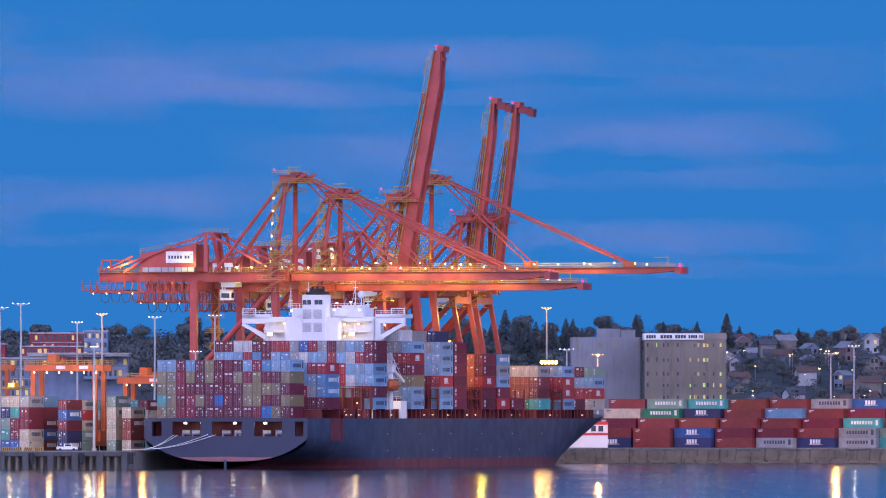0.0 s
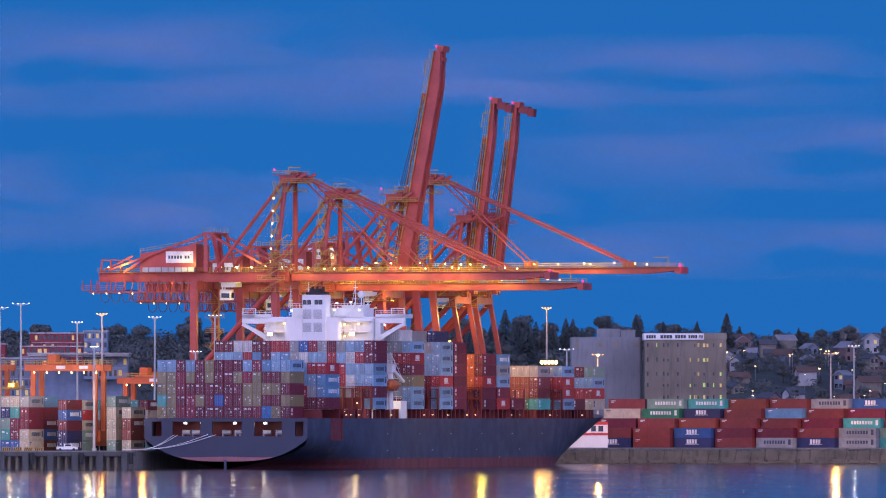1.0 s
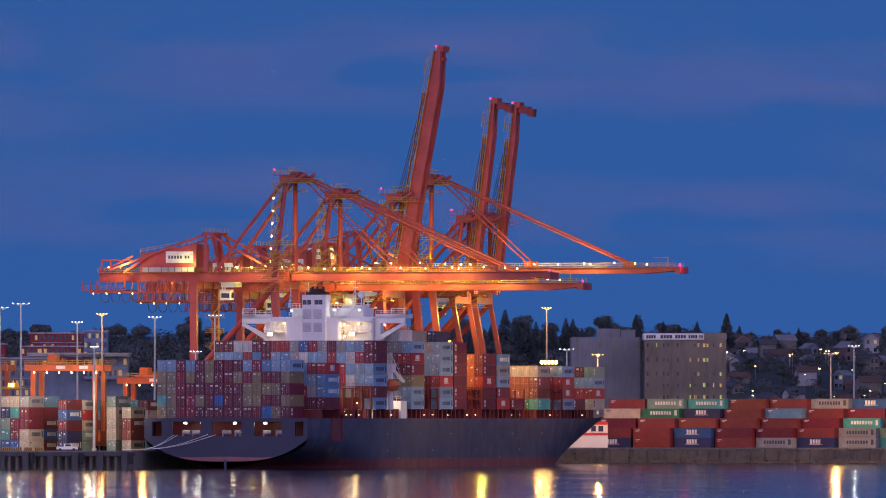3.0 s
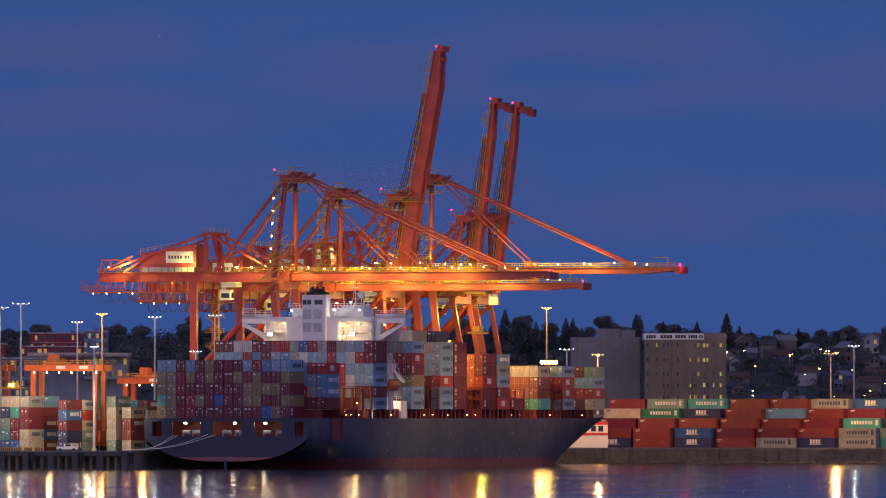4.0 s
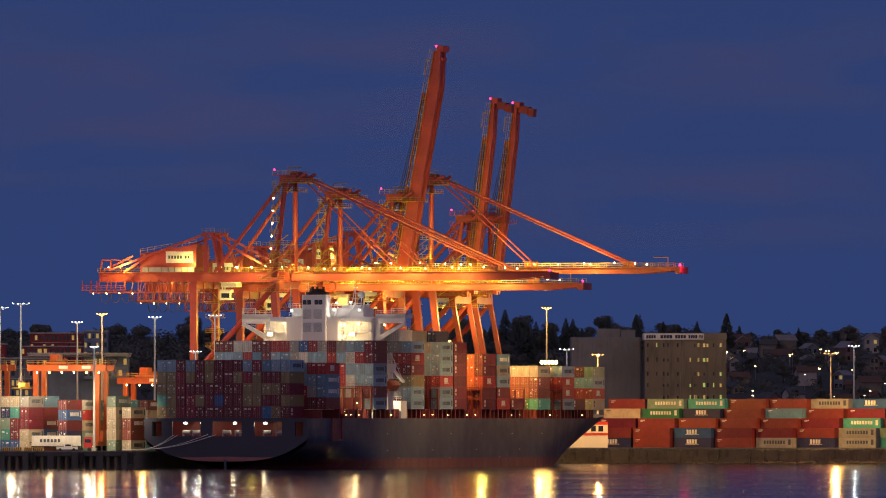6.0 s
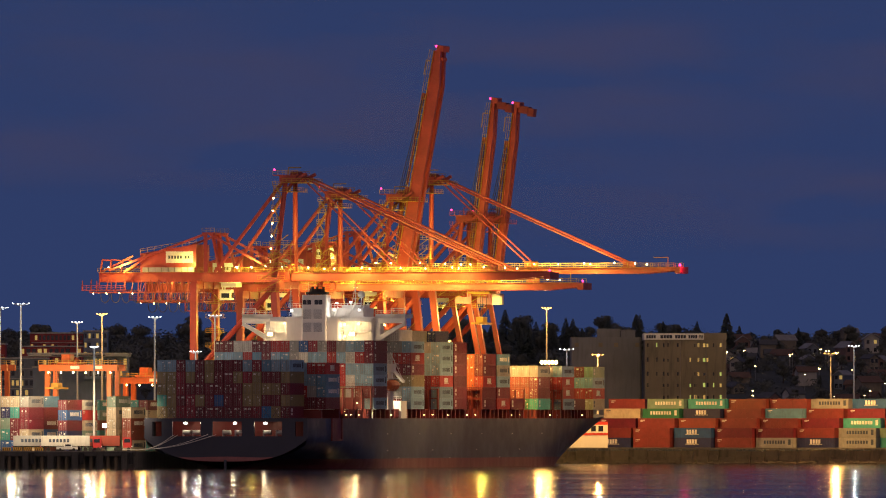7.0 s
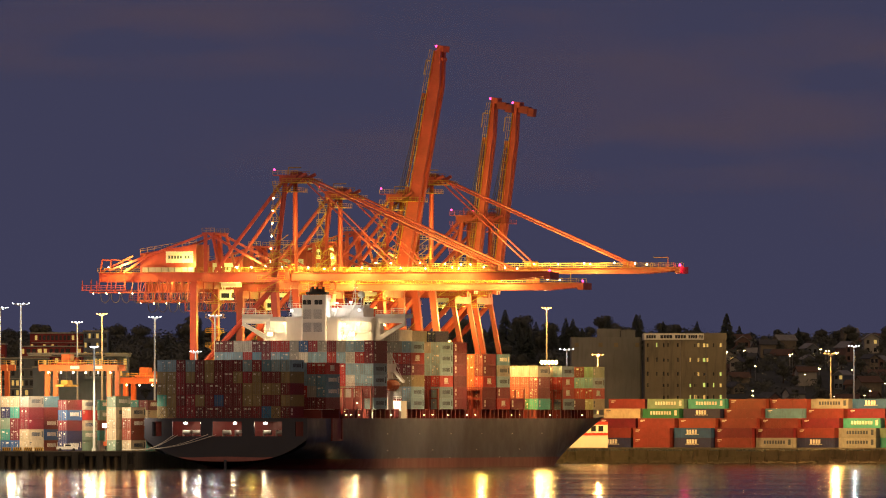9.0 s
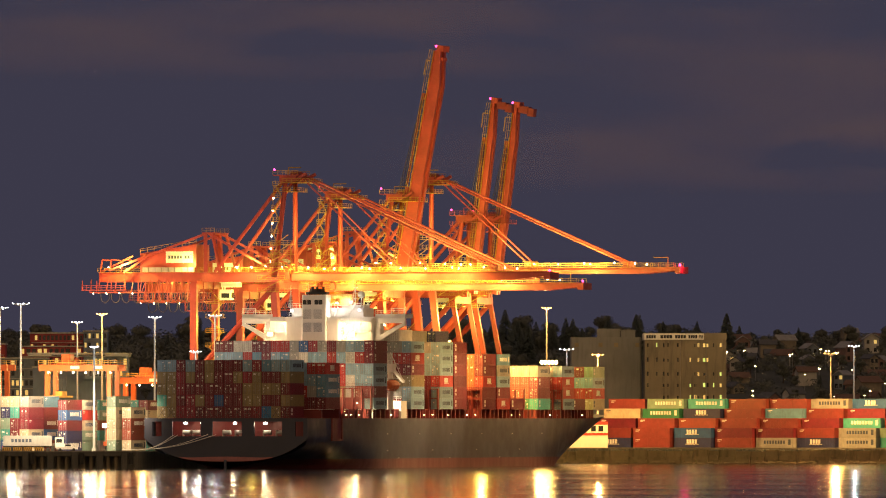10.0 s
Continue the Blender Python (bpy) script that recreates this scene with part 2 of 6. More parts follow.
def container_meshes(length, height):
    """Body with corner posts and ribbed walls (door end towards -y), and one door leaf with its rods."""
    w, L, H = BOX_W, length, height
    g = Geo()
    g.box(-w / 2 + 0.07, w / 2 - 0.07, 0.08, L - 0.05, 0.12, H - 0.05)
    for x in (-w / 2, w / 2 - 0.16):
        for y in (0, L - 0.16):
            g.box(x, x + 0.16, y, y + 0.16, 0, H)
        g.box(x, x + 0.16, 0.16, L - 0.16, 0, 0.16)
        g.box(x, x + 0.16, 0.16, L - 0.16, H - 0.12, H)
    for y in (0, L - 0.16):
        g.box(-w / 2 + 0.16, w / 2 - 0.16, y, y + 0.14, 0, 0.16)
        g.box(-w / 2 + 0.16, w / 2 - 0.16, y, y + 0.14, H - 0.13, H)
    k = int(L / 0.55)
    for i in range(k):
        y = 0.3 + i * (L - 0.6) / k
        g.box(w / 2 - 0.075, w / 2 - 0.03, y, y + 0.26, 0.16, H - 0.12)
        g.box(-w / 2 + 0.03, -w / 2 + 0.075, y, y + 0.26, 0.16, H - 0.12)
    body = g.mesh("body", M_BOX)
    d = Geo()
    hw = w / 2 - 0.2
    d.box(0.02, hw, 0.02, 0.08, 0.18, H - 0.15)
    for z in (0.7, 1.35, 2.0):
        d.box(0.08, hw - 0.06, 0.0, 0.02, z, z + 0.12)
    d.slot = 1
    for x in (0.28, hw - 0.30):
        d.box(x, x + 0.05, -0.05, 0.0, 0.12, H - 0.1)
        d.box(x - 0.06, x + 0.22, -0.055, -0.04, 1.04, 1.12)
    plain = d.mesh("door", M_BOX, M_ROD)
    leaves = [plain]
    for kind in range(4):
        e = Geo()
        e.v, e.f, e.k, e.slot = list(d.v), list(d.f), list(d.k), 2
        if kind == 0:
            e.box(0.40, 0.85, -0.03, 0.0, H - 0.62, H - 0.50)
            e.box(0.46, 0.70, -0.03, 0.0, H - 0.95, H - 0.86)
        elif kind == 1:
            e.box(0.30, 0.62, -0.03, 0.0, 1.55, 1.95)
        elif kind == 3:
            e.box(0.14, 0.44, -0.03, 0.0, H - 0.75, H - 0.45)
            e.box(0.60, 0.86, -0.03, 0.0, 1.2, 1.75)
            e.box(0.60, 0.86, -0.03, 0.0, 0.55, 0.75)
        else:
            e.box(0.15, 0.90, -0.03, 0.0, H - 0.85, H - 0.45)
            e.box(0.55, 0.70, -0.03, 0.0, 0.5, 0.62)
        leaves.append(e.mesh("door", M_BOX, M_ROD, M_MARK))
    return body, leaves


MESHES = {(BOX_L, 2.77): container_meshes(BOX_L, 2.77), (BOX_L, 2.90): container_meshes(BOX_L, 2.90), (BOX_L, 2.59): container_meshes(BOX_L, 2.59), (6.06, 2.59): container_meshes(6.06, 2.59)}
rng = random.Random(7)


def side_marking(kind):
    """Plain bars where lettering stands on a container's long wall."""
    g = Geo()
    x = BOX_W / 2 + 0.004
    if kind == "word":
        for i in range(8):
            g.box(x - 0.03, x + 0.012, 2.6 + i * 0.9, 3.2 + i * 0.9, 1.05, 2.0)
        g.box(x - 0.03, x + 0.012, 10.6, 11.4, 0.8, 2.3)
    elif kind == "logo":
        for i in range(4):
            g.box(x - 0.03, x + 0.012, 4.2 + i * 0.9, 4.85 + i * 0.9, 1.1, 2.3)
        g.box(x - 0.03, x + 0.012, 3.8, 8.2, 0.85, 1.0)
    elif kind == "square":
        g.box(x - 0.03, x + 0.012, 1.3, 2.3, 0.7, 1.3)
        g.box(x - 0.03, x + 0.012, 1.3, 2.3, 1.55, 2.4)
    else:
        g.box(x - 0.03, x + 0.012, 0.8, 2.3, 2.1, 2.3)
        g.box(x - 0.03, x + 0.012, 0.8, 1.8, 1.75, 1.9)
    return g


MARKS = {k: side_marking(k).mesh("marking", M_MARK) for k in ("word", "logo", "square", "small")}
MARKS_DARK = {k: side_marking(k).mesh("marking", M_MARKDARK) for k in ("word", "logo", "square", "small")}


def container(m, colour, where, group, height=2.90, length=BOX_L, mark="", flip=False):
    body, door = MESHES[(length, height)]
    base = new("container", body)
    base.matrix_world = m
    rgb = COLOURS[colour]
    base.color = (*rgb, 1)
    long = "forty-foot" if length > 10 else "twenty-foot"
    tagged(base, f"{colour} corrugated steel {long} shipping container {where}", "shipping container", group)
    for side in (1, -1):
        leaf = new("door", door[rng.choice((0, 0, 1, 1, 2, 4, 4, 3))])
        leaf.parent = base
        leaf.color = (*rgb, 1)
        leaf.matrix_basis = Matrix.Identity(4) if side == 1 else Matrix.Diagonal((-1, 1, 1, 1))
    if mark:
        pale = colour in ("white", "cream", "pale blue", "grey")
        mk = new("marking", (MARKS_DARK if pale else MARKS)[mark])
        mk.parent = base
        tagged(mk, kind="stuff")
    return base


# the ship's bays, read off stack by stack: one word for each tier, from the deck up
SHORT = {"M": "maroon", "R": "red", "U": "rust", "O": "olive", "P": "pale blue", "S": "steel blue", "B": "blue", "N": "navy", "W": "white",
         "C": "cream", "G": "grey", "E": "green", "T": "teal", "A": "sage", "X": "orange", "D": "brown", "L": "bright blue", "V": "crimson", "K": "oxide red"}
COLOURS.update({"bright blue": (0.02, 0.20, 0.52), "crimson": (0.30, 0.020, 0.050), "oxide red": (0.23, 0.040, 0.040)})
HIDDEN = Geo()                                             # boxes shut in by others


def hidden_box(m, h, length=BOX_L):
    w = BOX_W / 2
    HIDDEN.add([m @ Vector((x, y, z)) for z in (0, h) for x, y in ((-w, 0), (w, 0), (w, length), (-w, length))],
               [(0, 3, 2, 1), (4, 5, 6, 7), (0, 1, 5, 4), (1, 2, 6, 5), (2, 3, 7, 6), (3, 0, 4, 7)])


def bay(b, right, columns, z0, deck="on the ship's deck", h=2.9):
    """One row of stacks across the ship. right: its outer edge; columns from outside in, tiers from below; '.' is shut in, '-' empty."""
    for c, tiers in enumerate(columns.split()):
        for t, letter in enumerate(tiers):
            m = berth(right - BOX_W / 2 - c * 2.5, b, z0 + t * (h + 0.02))
            if letter == ".":
                hidden_box(m, h)
            elif letter != "-":
                colour = SHORT[letter]
                mark = {"pale blue": "word", "steel blue": "word", "grey": "word", "red": "logo", "olive": "small", "navy": "", "white": ""}.get(colour, rng.choice(["square", "square", ""])) if c == 0 else ""
                container(m, colour, "stacked " + deck, "containers on the ship", h, BOX_L, mark)


bay(1.5, 16.3, "MOMOP OMOMP LMOMS VOOOV MOOVP MMMOM MMMMM MBMMM MMMOO MOMMM VVMOP VMVVM OOOOP OTOOP", 12.8, "over the stern")
container(berth(-19.7, 15.5, 24.4), "pale blue", "beside the stern stack", "containers on the ship", 2.9)
for t in range(4):
    container(berth(-19.7, 15.5, 12.72 + t * 2.92), ["olive", "brown", "maroon", "red"][t], "beside the stern stack", "containers on the ship", 2.9)
bay(16, 21.3, "MSSR MGPR MRPP .SPP", 15.1, "behind the stern stack")
bay(58, 21.3, "PMPPMM .UPPRP .GWPWP .ORRPG .MVMRM .....PG ".replace(".....PG", "....PG") + "....PV ....WB ....GG ....SR ....PR ....MM ....SM ....RW ....PW ....PM ....PM", 15.1, "before the bridge")
bay(92, 21.3, "PPOMRP .GOMRG ..MMWG ....OU ....GU", 15.1, "ahead of the bridge")
for a, z, colour in ((18.0, 32.7, "white"), (15.5, 32.7, "white"), (13.0, 32.7, "white"), (10.5, 32.7, "white")):
    container(berth(a - 1.2, 92, z), colour, "ahead of the bridge", "containers on the ship")
bay(118.5, 21.3, "PPRPPP .MMPPG .MMPPG ......G", 15.1, "ahead of the bridge")
bay(131.5, 21.3, "MMMMMM .....M ......N ......C ......C ......G", 15.1, "amidships")
# X: orange lamplight on these box ends, put into their paint
bay(159, 21.3, "MMRMM MUXXX MUXXX .....", 15.1, "amidships")
bay(172.5, 21.3, "RMPGS .....", 15.1, "amidships")
bay(186.0, 21.2, "M M", 15.1, "near the bow")
bay(213, 21.0, "TMMG EUUG CUUG .UUG .UUG", 15.1, "near the bow")
bay(237.5, 20.8, "PRRP GRRG MWWG ...G", 15.1, "near the bow")
bay(250.5, 20.2, "M M", 15.1, "near the bow")
bay(275, 18.9, "CRPA MRPM MRPU .RPU", 15.1, "at the bow")


# ---------------------------------------------------------------- the ship
def hull_mesh():
    """Lofted sections from the counter stern to the raked, flared bow."""
    L = 335.0
    st, nb = [], 60
    v, f, k = [], [], []
    zs = [-2.0, 0.0, 1.2, 2.4, 4.0, 6.0, 8.5, 11.0, 12.7]
    bs = [0, 3, 7, 12, 18, 26, 36, 50] + [50 + (250 - 50) * i / 12 for i in range(1, 13)] + [250 + 85 * (i / 22) for i in range(1, 23)]

    def half(b, z):
        full = 21.4
        # run aft: below the counter the hull narrows and rises
        if b < 55:
            t = b / 55
            flat = 1.0 if z > 7.5 else 1 - (1 - (max(z, 0) / 7.5)) ** 2.2 * (1 - t) ** 1.3
            if z < 1.2:
                flat = min(flat, 0.15 + 0.85 * t ** 0.8)
            full *= max(flat, 0.02)
        if b > 225:
            # fore: stem raked from 307 at the water to 335 at the deck
            zz = max(0.0, min(1.0, z / 14.5))
            end = 294 + 29.5 * zz ** 1.1
            s = max(0.0, min(1.0, (b - 225) / (end - 225)))
            p = 1.3 + 2.6 * zz ** 1.6
            full *= max(0.0, 1 - s ** p) ** (1.1 - 0.5 * zz)
        return full

    def deck(b):
        return 12.7 + (1.9 * max(0.0, (b - 262) / 73) ** 1.6)

    rows = []
    for b in bs:
        row = []
        for z in zs:
            zz = z if z < 12 else deck(b)
            if z >= 8.5 and z < 12:
                zz = z * (deck(b) / 12.7)
            bb = min(b, 294 + 29.5 * max(0.0, min(1.0, zz / 14.5)) ** 1.1)
            row.append((half(b, zz), bb, zz))
        rows.append(row)
    n = len(zs)
    for sgn in (1, -1):
        o = len(v)
        for row in rows:
            v += [(sgn * x, y, z) for x, y, z in row]
        for i in range(len(rows) - 1):
            for j in range(n - 1):
                q = (o + i * n + j, o + (i + 1) * n + j, o + (i + 1) * n + j + 1, o + i * n + j + 1)
                f.append(q if sgn == 1 else q[::-1])
                k.append(1 if zs[j] < 2.0 else 0)
    g = Geo()
    g.add(v, f)
    g.k = k
    return g


def transom_geo(holes, low):
    """One plate with a curved lower edge and openings cut through it."""
    xs = sorted({round(-21.45 + 42.9 * i / 30, 3) for i in range(31)} | {x for h in holes for x in h})
    zs = [lambda x: low(x), lambda x: max(low(x) + 0.02, 7.7), lambda x: 8.2, lambda x: 11.9, lambda x: 12.75]
    solid = {}
    for i in range(len(xs) - 1):
        mid = (xs[i] + xs[i + 1]) / 2
        for j in range(4):
            solid[i, j] = not (j == 2 and any(a < mid < b for a, b in holes))
    g = Geo()
    n = len(zs)
    v = [(x, y, z(x)) for y in (-0.35, 0.3) for x in xs for z in zs]
    k = len(xs) * n
    idx = lambda i, j, back: back * k + i * n + j
    f = []
    for (i, j), on in solid.items():
        if not on:
            continue
        a, b, c, d = (i, j), (i + 1, j), (i + 1, j + 1), (i, j + 1)
        f.append(tuple(idx(*q, 0) for q in (a, b, c, d)))
        f.append(tuple(idx(*q, 1) for q in (d, c, b, a)))
        for p, q, (u, w) in ((a, b, (0, -1)), (b, c, (1, 0)), (c, d, (0, 1)), (d, a, (-1, 0))):
            if not solid.get((i + u, j + w), False):
                f.append((idx(*q, 0), idx(*p, 0), idx(*p, 1), idx(*q, 1)))
    return g.add(v, f)


def ship():
    s = thing("container_ship", SHIP, "dark blue-black container ship moored at the quay, fully loaded", "ship")
    hull = part("hull", hull_mesh(), [M_HULL, M_BOOT], s)
    for p in hull.data.polygons:
        p.use_smooth = True
    # the transom with its row of mooring openings
    holes = [(-19.4, -16.9), (-14.1, -6.6), (-3.6, 4.2), (7.5, 14.8), (18.2, 20.4)]
    m = 28
    low = lambda x: 1.9 + 5.7 * (abs(x) / 21.45) ** 3.2
    part("transom", transom_geo(holes, low), M_HULL, s)
    g = Geo()
    for i in range(m):
        x0, x1 = -21.45 + 42.9 * i / m, -21.45 + 42.9 * (i + 1) / m
        if abs(x0 + x1) / 2 < 12.5:
            t0, t1 = 1.2 * (1 - (x0 / 13) ** 2), 1.2 * (1 - (x1 / 13) ** 2)
            g.add([(x0, -0.36, low(x0) - 0.02), (x1, -0.36, low(x1) - 0.02), (x1, -0.36, low(x1) + max(t1, 0)), (x0, -0.36, low(x0) + max(t0, 0))], [(0, 1, 2, 3)])
    part("boot_stripe", g, paint("pink_boot_top", (0.30, 0.12, 0.13), 0.6), s, "faded pink boot-top stripe")
    g = Geo()
    g.box(-0.3, 0.3, -0.8, -0.3, 0.0, 2.3)
    part("rudder_mark_post", g, M_HULL, s)
    # inside of the mooring deck
    g = Geo()
    g.box(-21, 21, 0.4, 14, 7.9, 8.1)
    g.box(-21.2, 21.2, 0.3, 252, 12.35, 12.65)
    g.box(-17.5, 17.5, 252, 285, 12.35, 12.65)
    g.box(-9, 9, 285, 306, 12.45, 12.7)
    part("deck", g, M_MAROON, s, "maroon painted steel deck")
    g = Geo()
    g.box(-21, 21, 7.6, 7.9, 8.1, 12.3)
    part("bulkhead", g, M_MAROON, s, "maroon painted bulkhead of the mooring deck")
    g = Geo()
    for x in (-12, -9.5, -1.5, 1.8, 3.0, 9.2, 12.6):
        g.beam((x, 3, 9.1), (x + 1.8, 3, 9.1), 1.3, n=10)
        g.box(x - 0.3, x, 2.4, 3.6, 8.1, 9.8)
    part("mooring_winches", g, M_GREY, s, "rusty mooring winches behind the stern openings")
    # hull side opening for the pilot ladder, and its frame
    g = Geo()
    for b in (20.5, 29):
        g.box(21.3, 21.75, b, b + 0.9, 7.4, 12.7)
    g.box(21.3, 21.75, 20.5, 29.9, 7.0, 7.4)
    part("fender_frame", g, M_MAROON, s)
    g = Geo()
    g.box(21.3, 21.5, 21.4, 29, 7.4, 12.7)
    part("side_recess", g, M_MAROON, s, "maroon recess in the hull side by the stern")
    # posts of the deck edge and the outer stanchions
    g = Geo()
    for i in range(62):
        b = 33 + i * 4.05
        w = 21.2 if b < 235 else 21.2 - 5.2 * ((b - 235) / 60) ** 1.6
        g.box(w - 1.0, w - 0.35, b, b + 0.7, 12.6, 15.0)
        if i % 3 == 0:
            g.box(w - 2.6, w - 0.3, b, b + 0.5, 12.6, 15.1)
    part("stanchions", g, M_MAROON, s, "row of maroon deck stanchions")
    g = Geo()
    for b0 in (14.5, 30, 43, 56, 104.8, 117.2, 144.5, 158, 186, 198.5, 226, 236.5, 262.7):
        g.box(-20.5, 20.6, b0, b0 + 0.9, 12.6, 14.9)
    part("hatch_coamings", g, M_MAROON, s)
    for b0 in (56.3, 117.0, 157.6, 198.4, 236.0):
        g = Geo()
        for i in range(18):
            x = 21.1 - i * 2.5
            g.box(x - 0.2, x + 0.2, b0, b0 + 0.9, 15, 20.2)
        for z in (17.8, 20.2):
            g.box(-20.8, 21.3, b0, b0 + 0.9, z, z + 0.25)
        g.rail((-20.8, b0, 20.4), (21.3, b0, 20.4), 1.1, 2.5)
        part("lashing_bridge", g, M_MAROON, s)
    # crossed lashing rods on the lowest stern boxes
    for c in range(14):
        x = 16.3 - BOX_W / 2 - c * 2.5
        for k in (1, -1):
            g = Geo()
            g.beam((x - k * 1.05, 1.36, 12.75), (x + k * 1.05, 1.36, 15.6), 0.09, n=6)
            part("lashing_rod", g, M_CABLE, s)
    # draught and tug marks on the side
    for b, z in [(70 + 29 * k, 8.6) for k in range(6)] + [(70 + 41 * k, 4.4) for k in range(4)] + [(80 + 47 * k, 2.4) for k in range(3)]:
        g = Geo()
        g.box(21.38, 21.45, b, b + 0.8, z, z + 0.24)
        part("hull_mark", g, M_MARK, s)
    # forecastle bulwark and mast
    g = Geo()
    g.beam((0, 305, 12.6), (0, 305, 22), 0.6, n=8)
    g.box(-2.0, 2.0, 304.7, 305.3, 19, 19.3)
    part("foremast", g, M_WHITE, s)
    # accommodation
    house = part("superstructure", house_geo(), M_WHITE, s, "white accommodation block with bridge wings")
    g = Geo()
    for x in (-2.9, 0.0):
        for z0, z1 in ((35.0, 37.4), (38.4, 40.8)):
            for i in range(9):
                z = z0 + (z1 - z0) * i / 9
                g.box(x, x + 2.25, 75.48, 75.62, z, z + 0.15)
    part("louvres", g, M_GREY, house)
    g = Geo()
    for x in (-2.9, -1.7, 0.25, 1.35):
        g.box(x, x + 1.0, 75.48, 75.62, 42.0, 43.2)
    part("windows", g, M_GLASS, house)
    g = Geo()
    g.chamfered(-2.6, 2.9, 76.2, 81, 44.6, 45.3, 1.0)
    g.chamfered(-1.6, 1.4, 76.6, 80.4, 45.3, 46.1, 0.8)
    for x in (-1.0, 0.2, 1.9):
        g.beam((x, 78, 45.3), (x, 78, 46.6), 0.7, n=8)
    part("funnel_cap", g, M_BLACK, house, "black funnel top")
    g = Geo()
    for x, h, w in ((-8.4, 47.0, 0.7), (-3.6, 47.8, 1.3), (9.0, 48.2, 1.2), (12.4, 44.0, 0.8)):
        g = Geo()
        g.beam((x, 83, 40), (x, 83, h), 0.3, n=6, w2=0.12)
        for k in (0.35, 0.55, 0.75):
            z = 41 + (h - 41) * k
            g.beam((x - w * (1.2 - k), 83, z), (x + w * (1.2 - k), 83, z), 0.13)
        g.beam((x - w, 83, 41.4), (x, 83, h - 1.5), 0.1)
        part("mast", g, M_WHITE, house)
    g = Geo()
    g.beam((10.9, 82, 41), (10.9, 82, 44.0), 0.3, n=6)
    part("radome_post", g, M_WHITE, house)
    g = Geo()
    for i in range(6):
        r0 = 1.0 * math.cos(math.pi * (i / 6 - 0.5))
        r1 = 1.0 * math.cos(math.pi * ((i + 1) / 6 - 0.5))
        g.beam((10.9, 82, 44.6 + math.sin(math.pi * (i / 6 - 0.5))), (10.9, 82, 44.6 + math.sin(math.pi * ((i + 1) / 6 - 0.5))), max(2 * r0, 0.05), n=12, w2=max(2 * r1, 0.05))
    part("radome", g, M_WHITE, house)
    return s


def house_geo():
    g = Geo()
    g.chamfered(-13.6, 14.4, 80.5, 91, 12.6, 38.6, 0.4)         # set-back block
    g.chamfered(-8.0, 6.6, 76.4, 91, 12.6, 38.7, 0.4)           # middle block
    g.chamfered(-3.2, 3.3, 75.6, 80, 30, 44.5, 0.3)             # casing
    g.box(-7.4, 11.8, 80.5, 90, 38.9, 41.2)
    g.box(6.0, 11.0, 81, 89, 41.2, 41.9)
    for z in (32.0, 34.9, 37.6):                                # gallery decks beside the middle block
        g.box(-13.8, -8.0, 76.8, 80.5, z, z + 0.18)
        g.box(6.6, 14.6, 76.8, 80.5, z, z + 0.18)
        for p, q in ((-13.8, -8.0), (6.6, 14.6)):
            g.rail((p, 76.9, z + 0.18), (q, 76.9, z + 0.18), 1.0, 1.4)
            for x in (p + 0.3, (p + q) / 2, q - 0.3):
                g.beam((x, 77.0, z - 2.7), (x, 77.0, z), 0.16)
    g.box(-21.3, 22.5, 82, 89.5, 38.5, 38.9)                    # bridge wings
    for s in (1, -1):
        x0, x1 = 14.0 * s + 0.6, 21.9 * s + 0.6
        g.box(min(x0, x1), max(x0, x1), 82, 83.2, 37.2, 39.6)
        n = 7
        for k in range(n):                                      # curved bracket under the wing
            u0, u1 = k / n, (k + 1) / n
            p0 = (x1 + (x0 - x1) * u0, 82.6, 37.0 - 4.4 * u0 ** 1.15)
            p1 = (x1 + (x0 - x1) * u1, 82.6, 37.0 - 4.4 * u1 ** 1.15)
            g.beam(p0, p1, 1.2, 0.8 + 0.5 * u0)
        g.box(min(x0, x0 + 1.4 * s), max(x0, x0 + 1.4 * s), 82, 83.2, 32.2, 37.4)
        g.rail((x0, 82.1, 39.6), (x1, 82.1, 39.6), 0.9, 1.5)
        e = x1 - 3.6 * s
        g.box(min(e, x1), max(e, x1), 82.0, 89.4, 38.9, 39.5)
        for x in (e, x1 - 0.2 * s):
            g.beam((x, 82.2, 39.5), (x, 82.2, 41.0), 0.2)
        g.beam((e, 82.2, 41.0), (x1, 82.2, 41.0), 0.22)
    for z in (41.2, 38.9):
        g.rail((-8.0, 80.2, z), (-3.3, 80.2, z), 1.1, 0.9)
        g.rail((3.4, 80.2, z), (12.0, 80.2, z), 1.1, 0.9)
    g.beam((4.2, 79.6, 38.9), (5.4, 79.6, 41.4), 0.7, 0.12)     # stair
    g.beam((8.3, 79.6, 38.9), (9.9, 79.6, 42.6), 0.6, 0.12)
    for z in range(15, 31, 3):
        g.box(12.8, 15.5, 78, 90, z, z + 0.2)
        g.rail((15.5, 78, z + 0.2), (15.5, 90, z + 0.2), 1.1, 2)
    return g


ship()


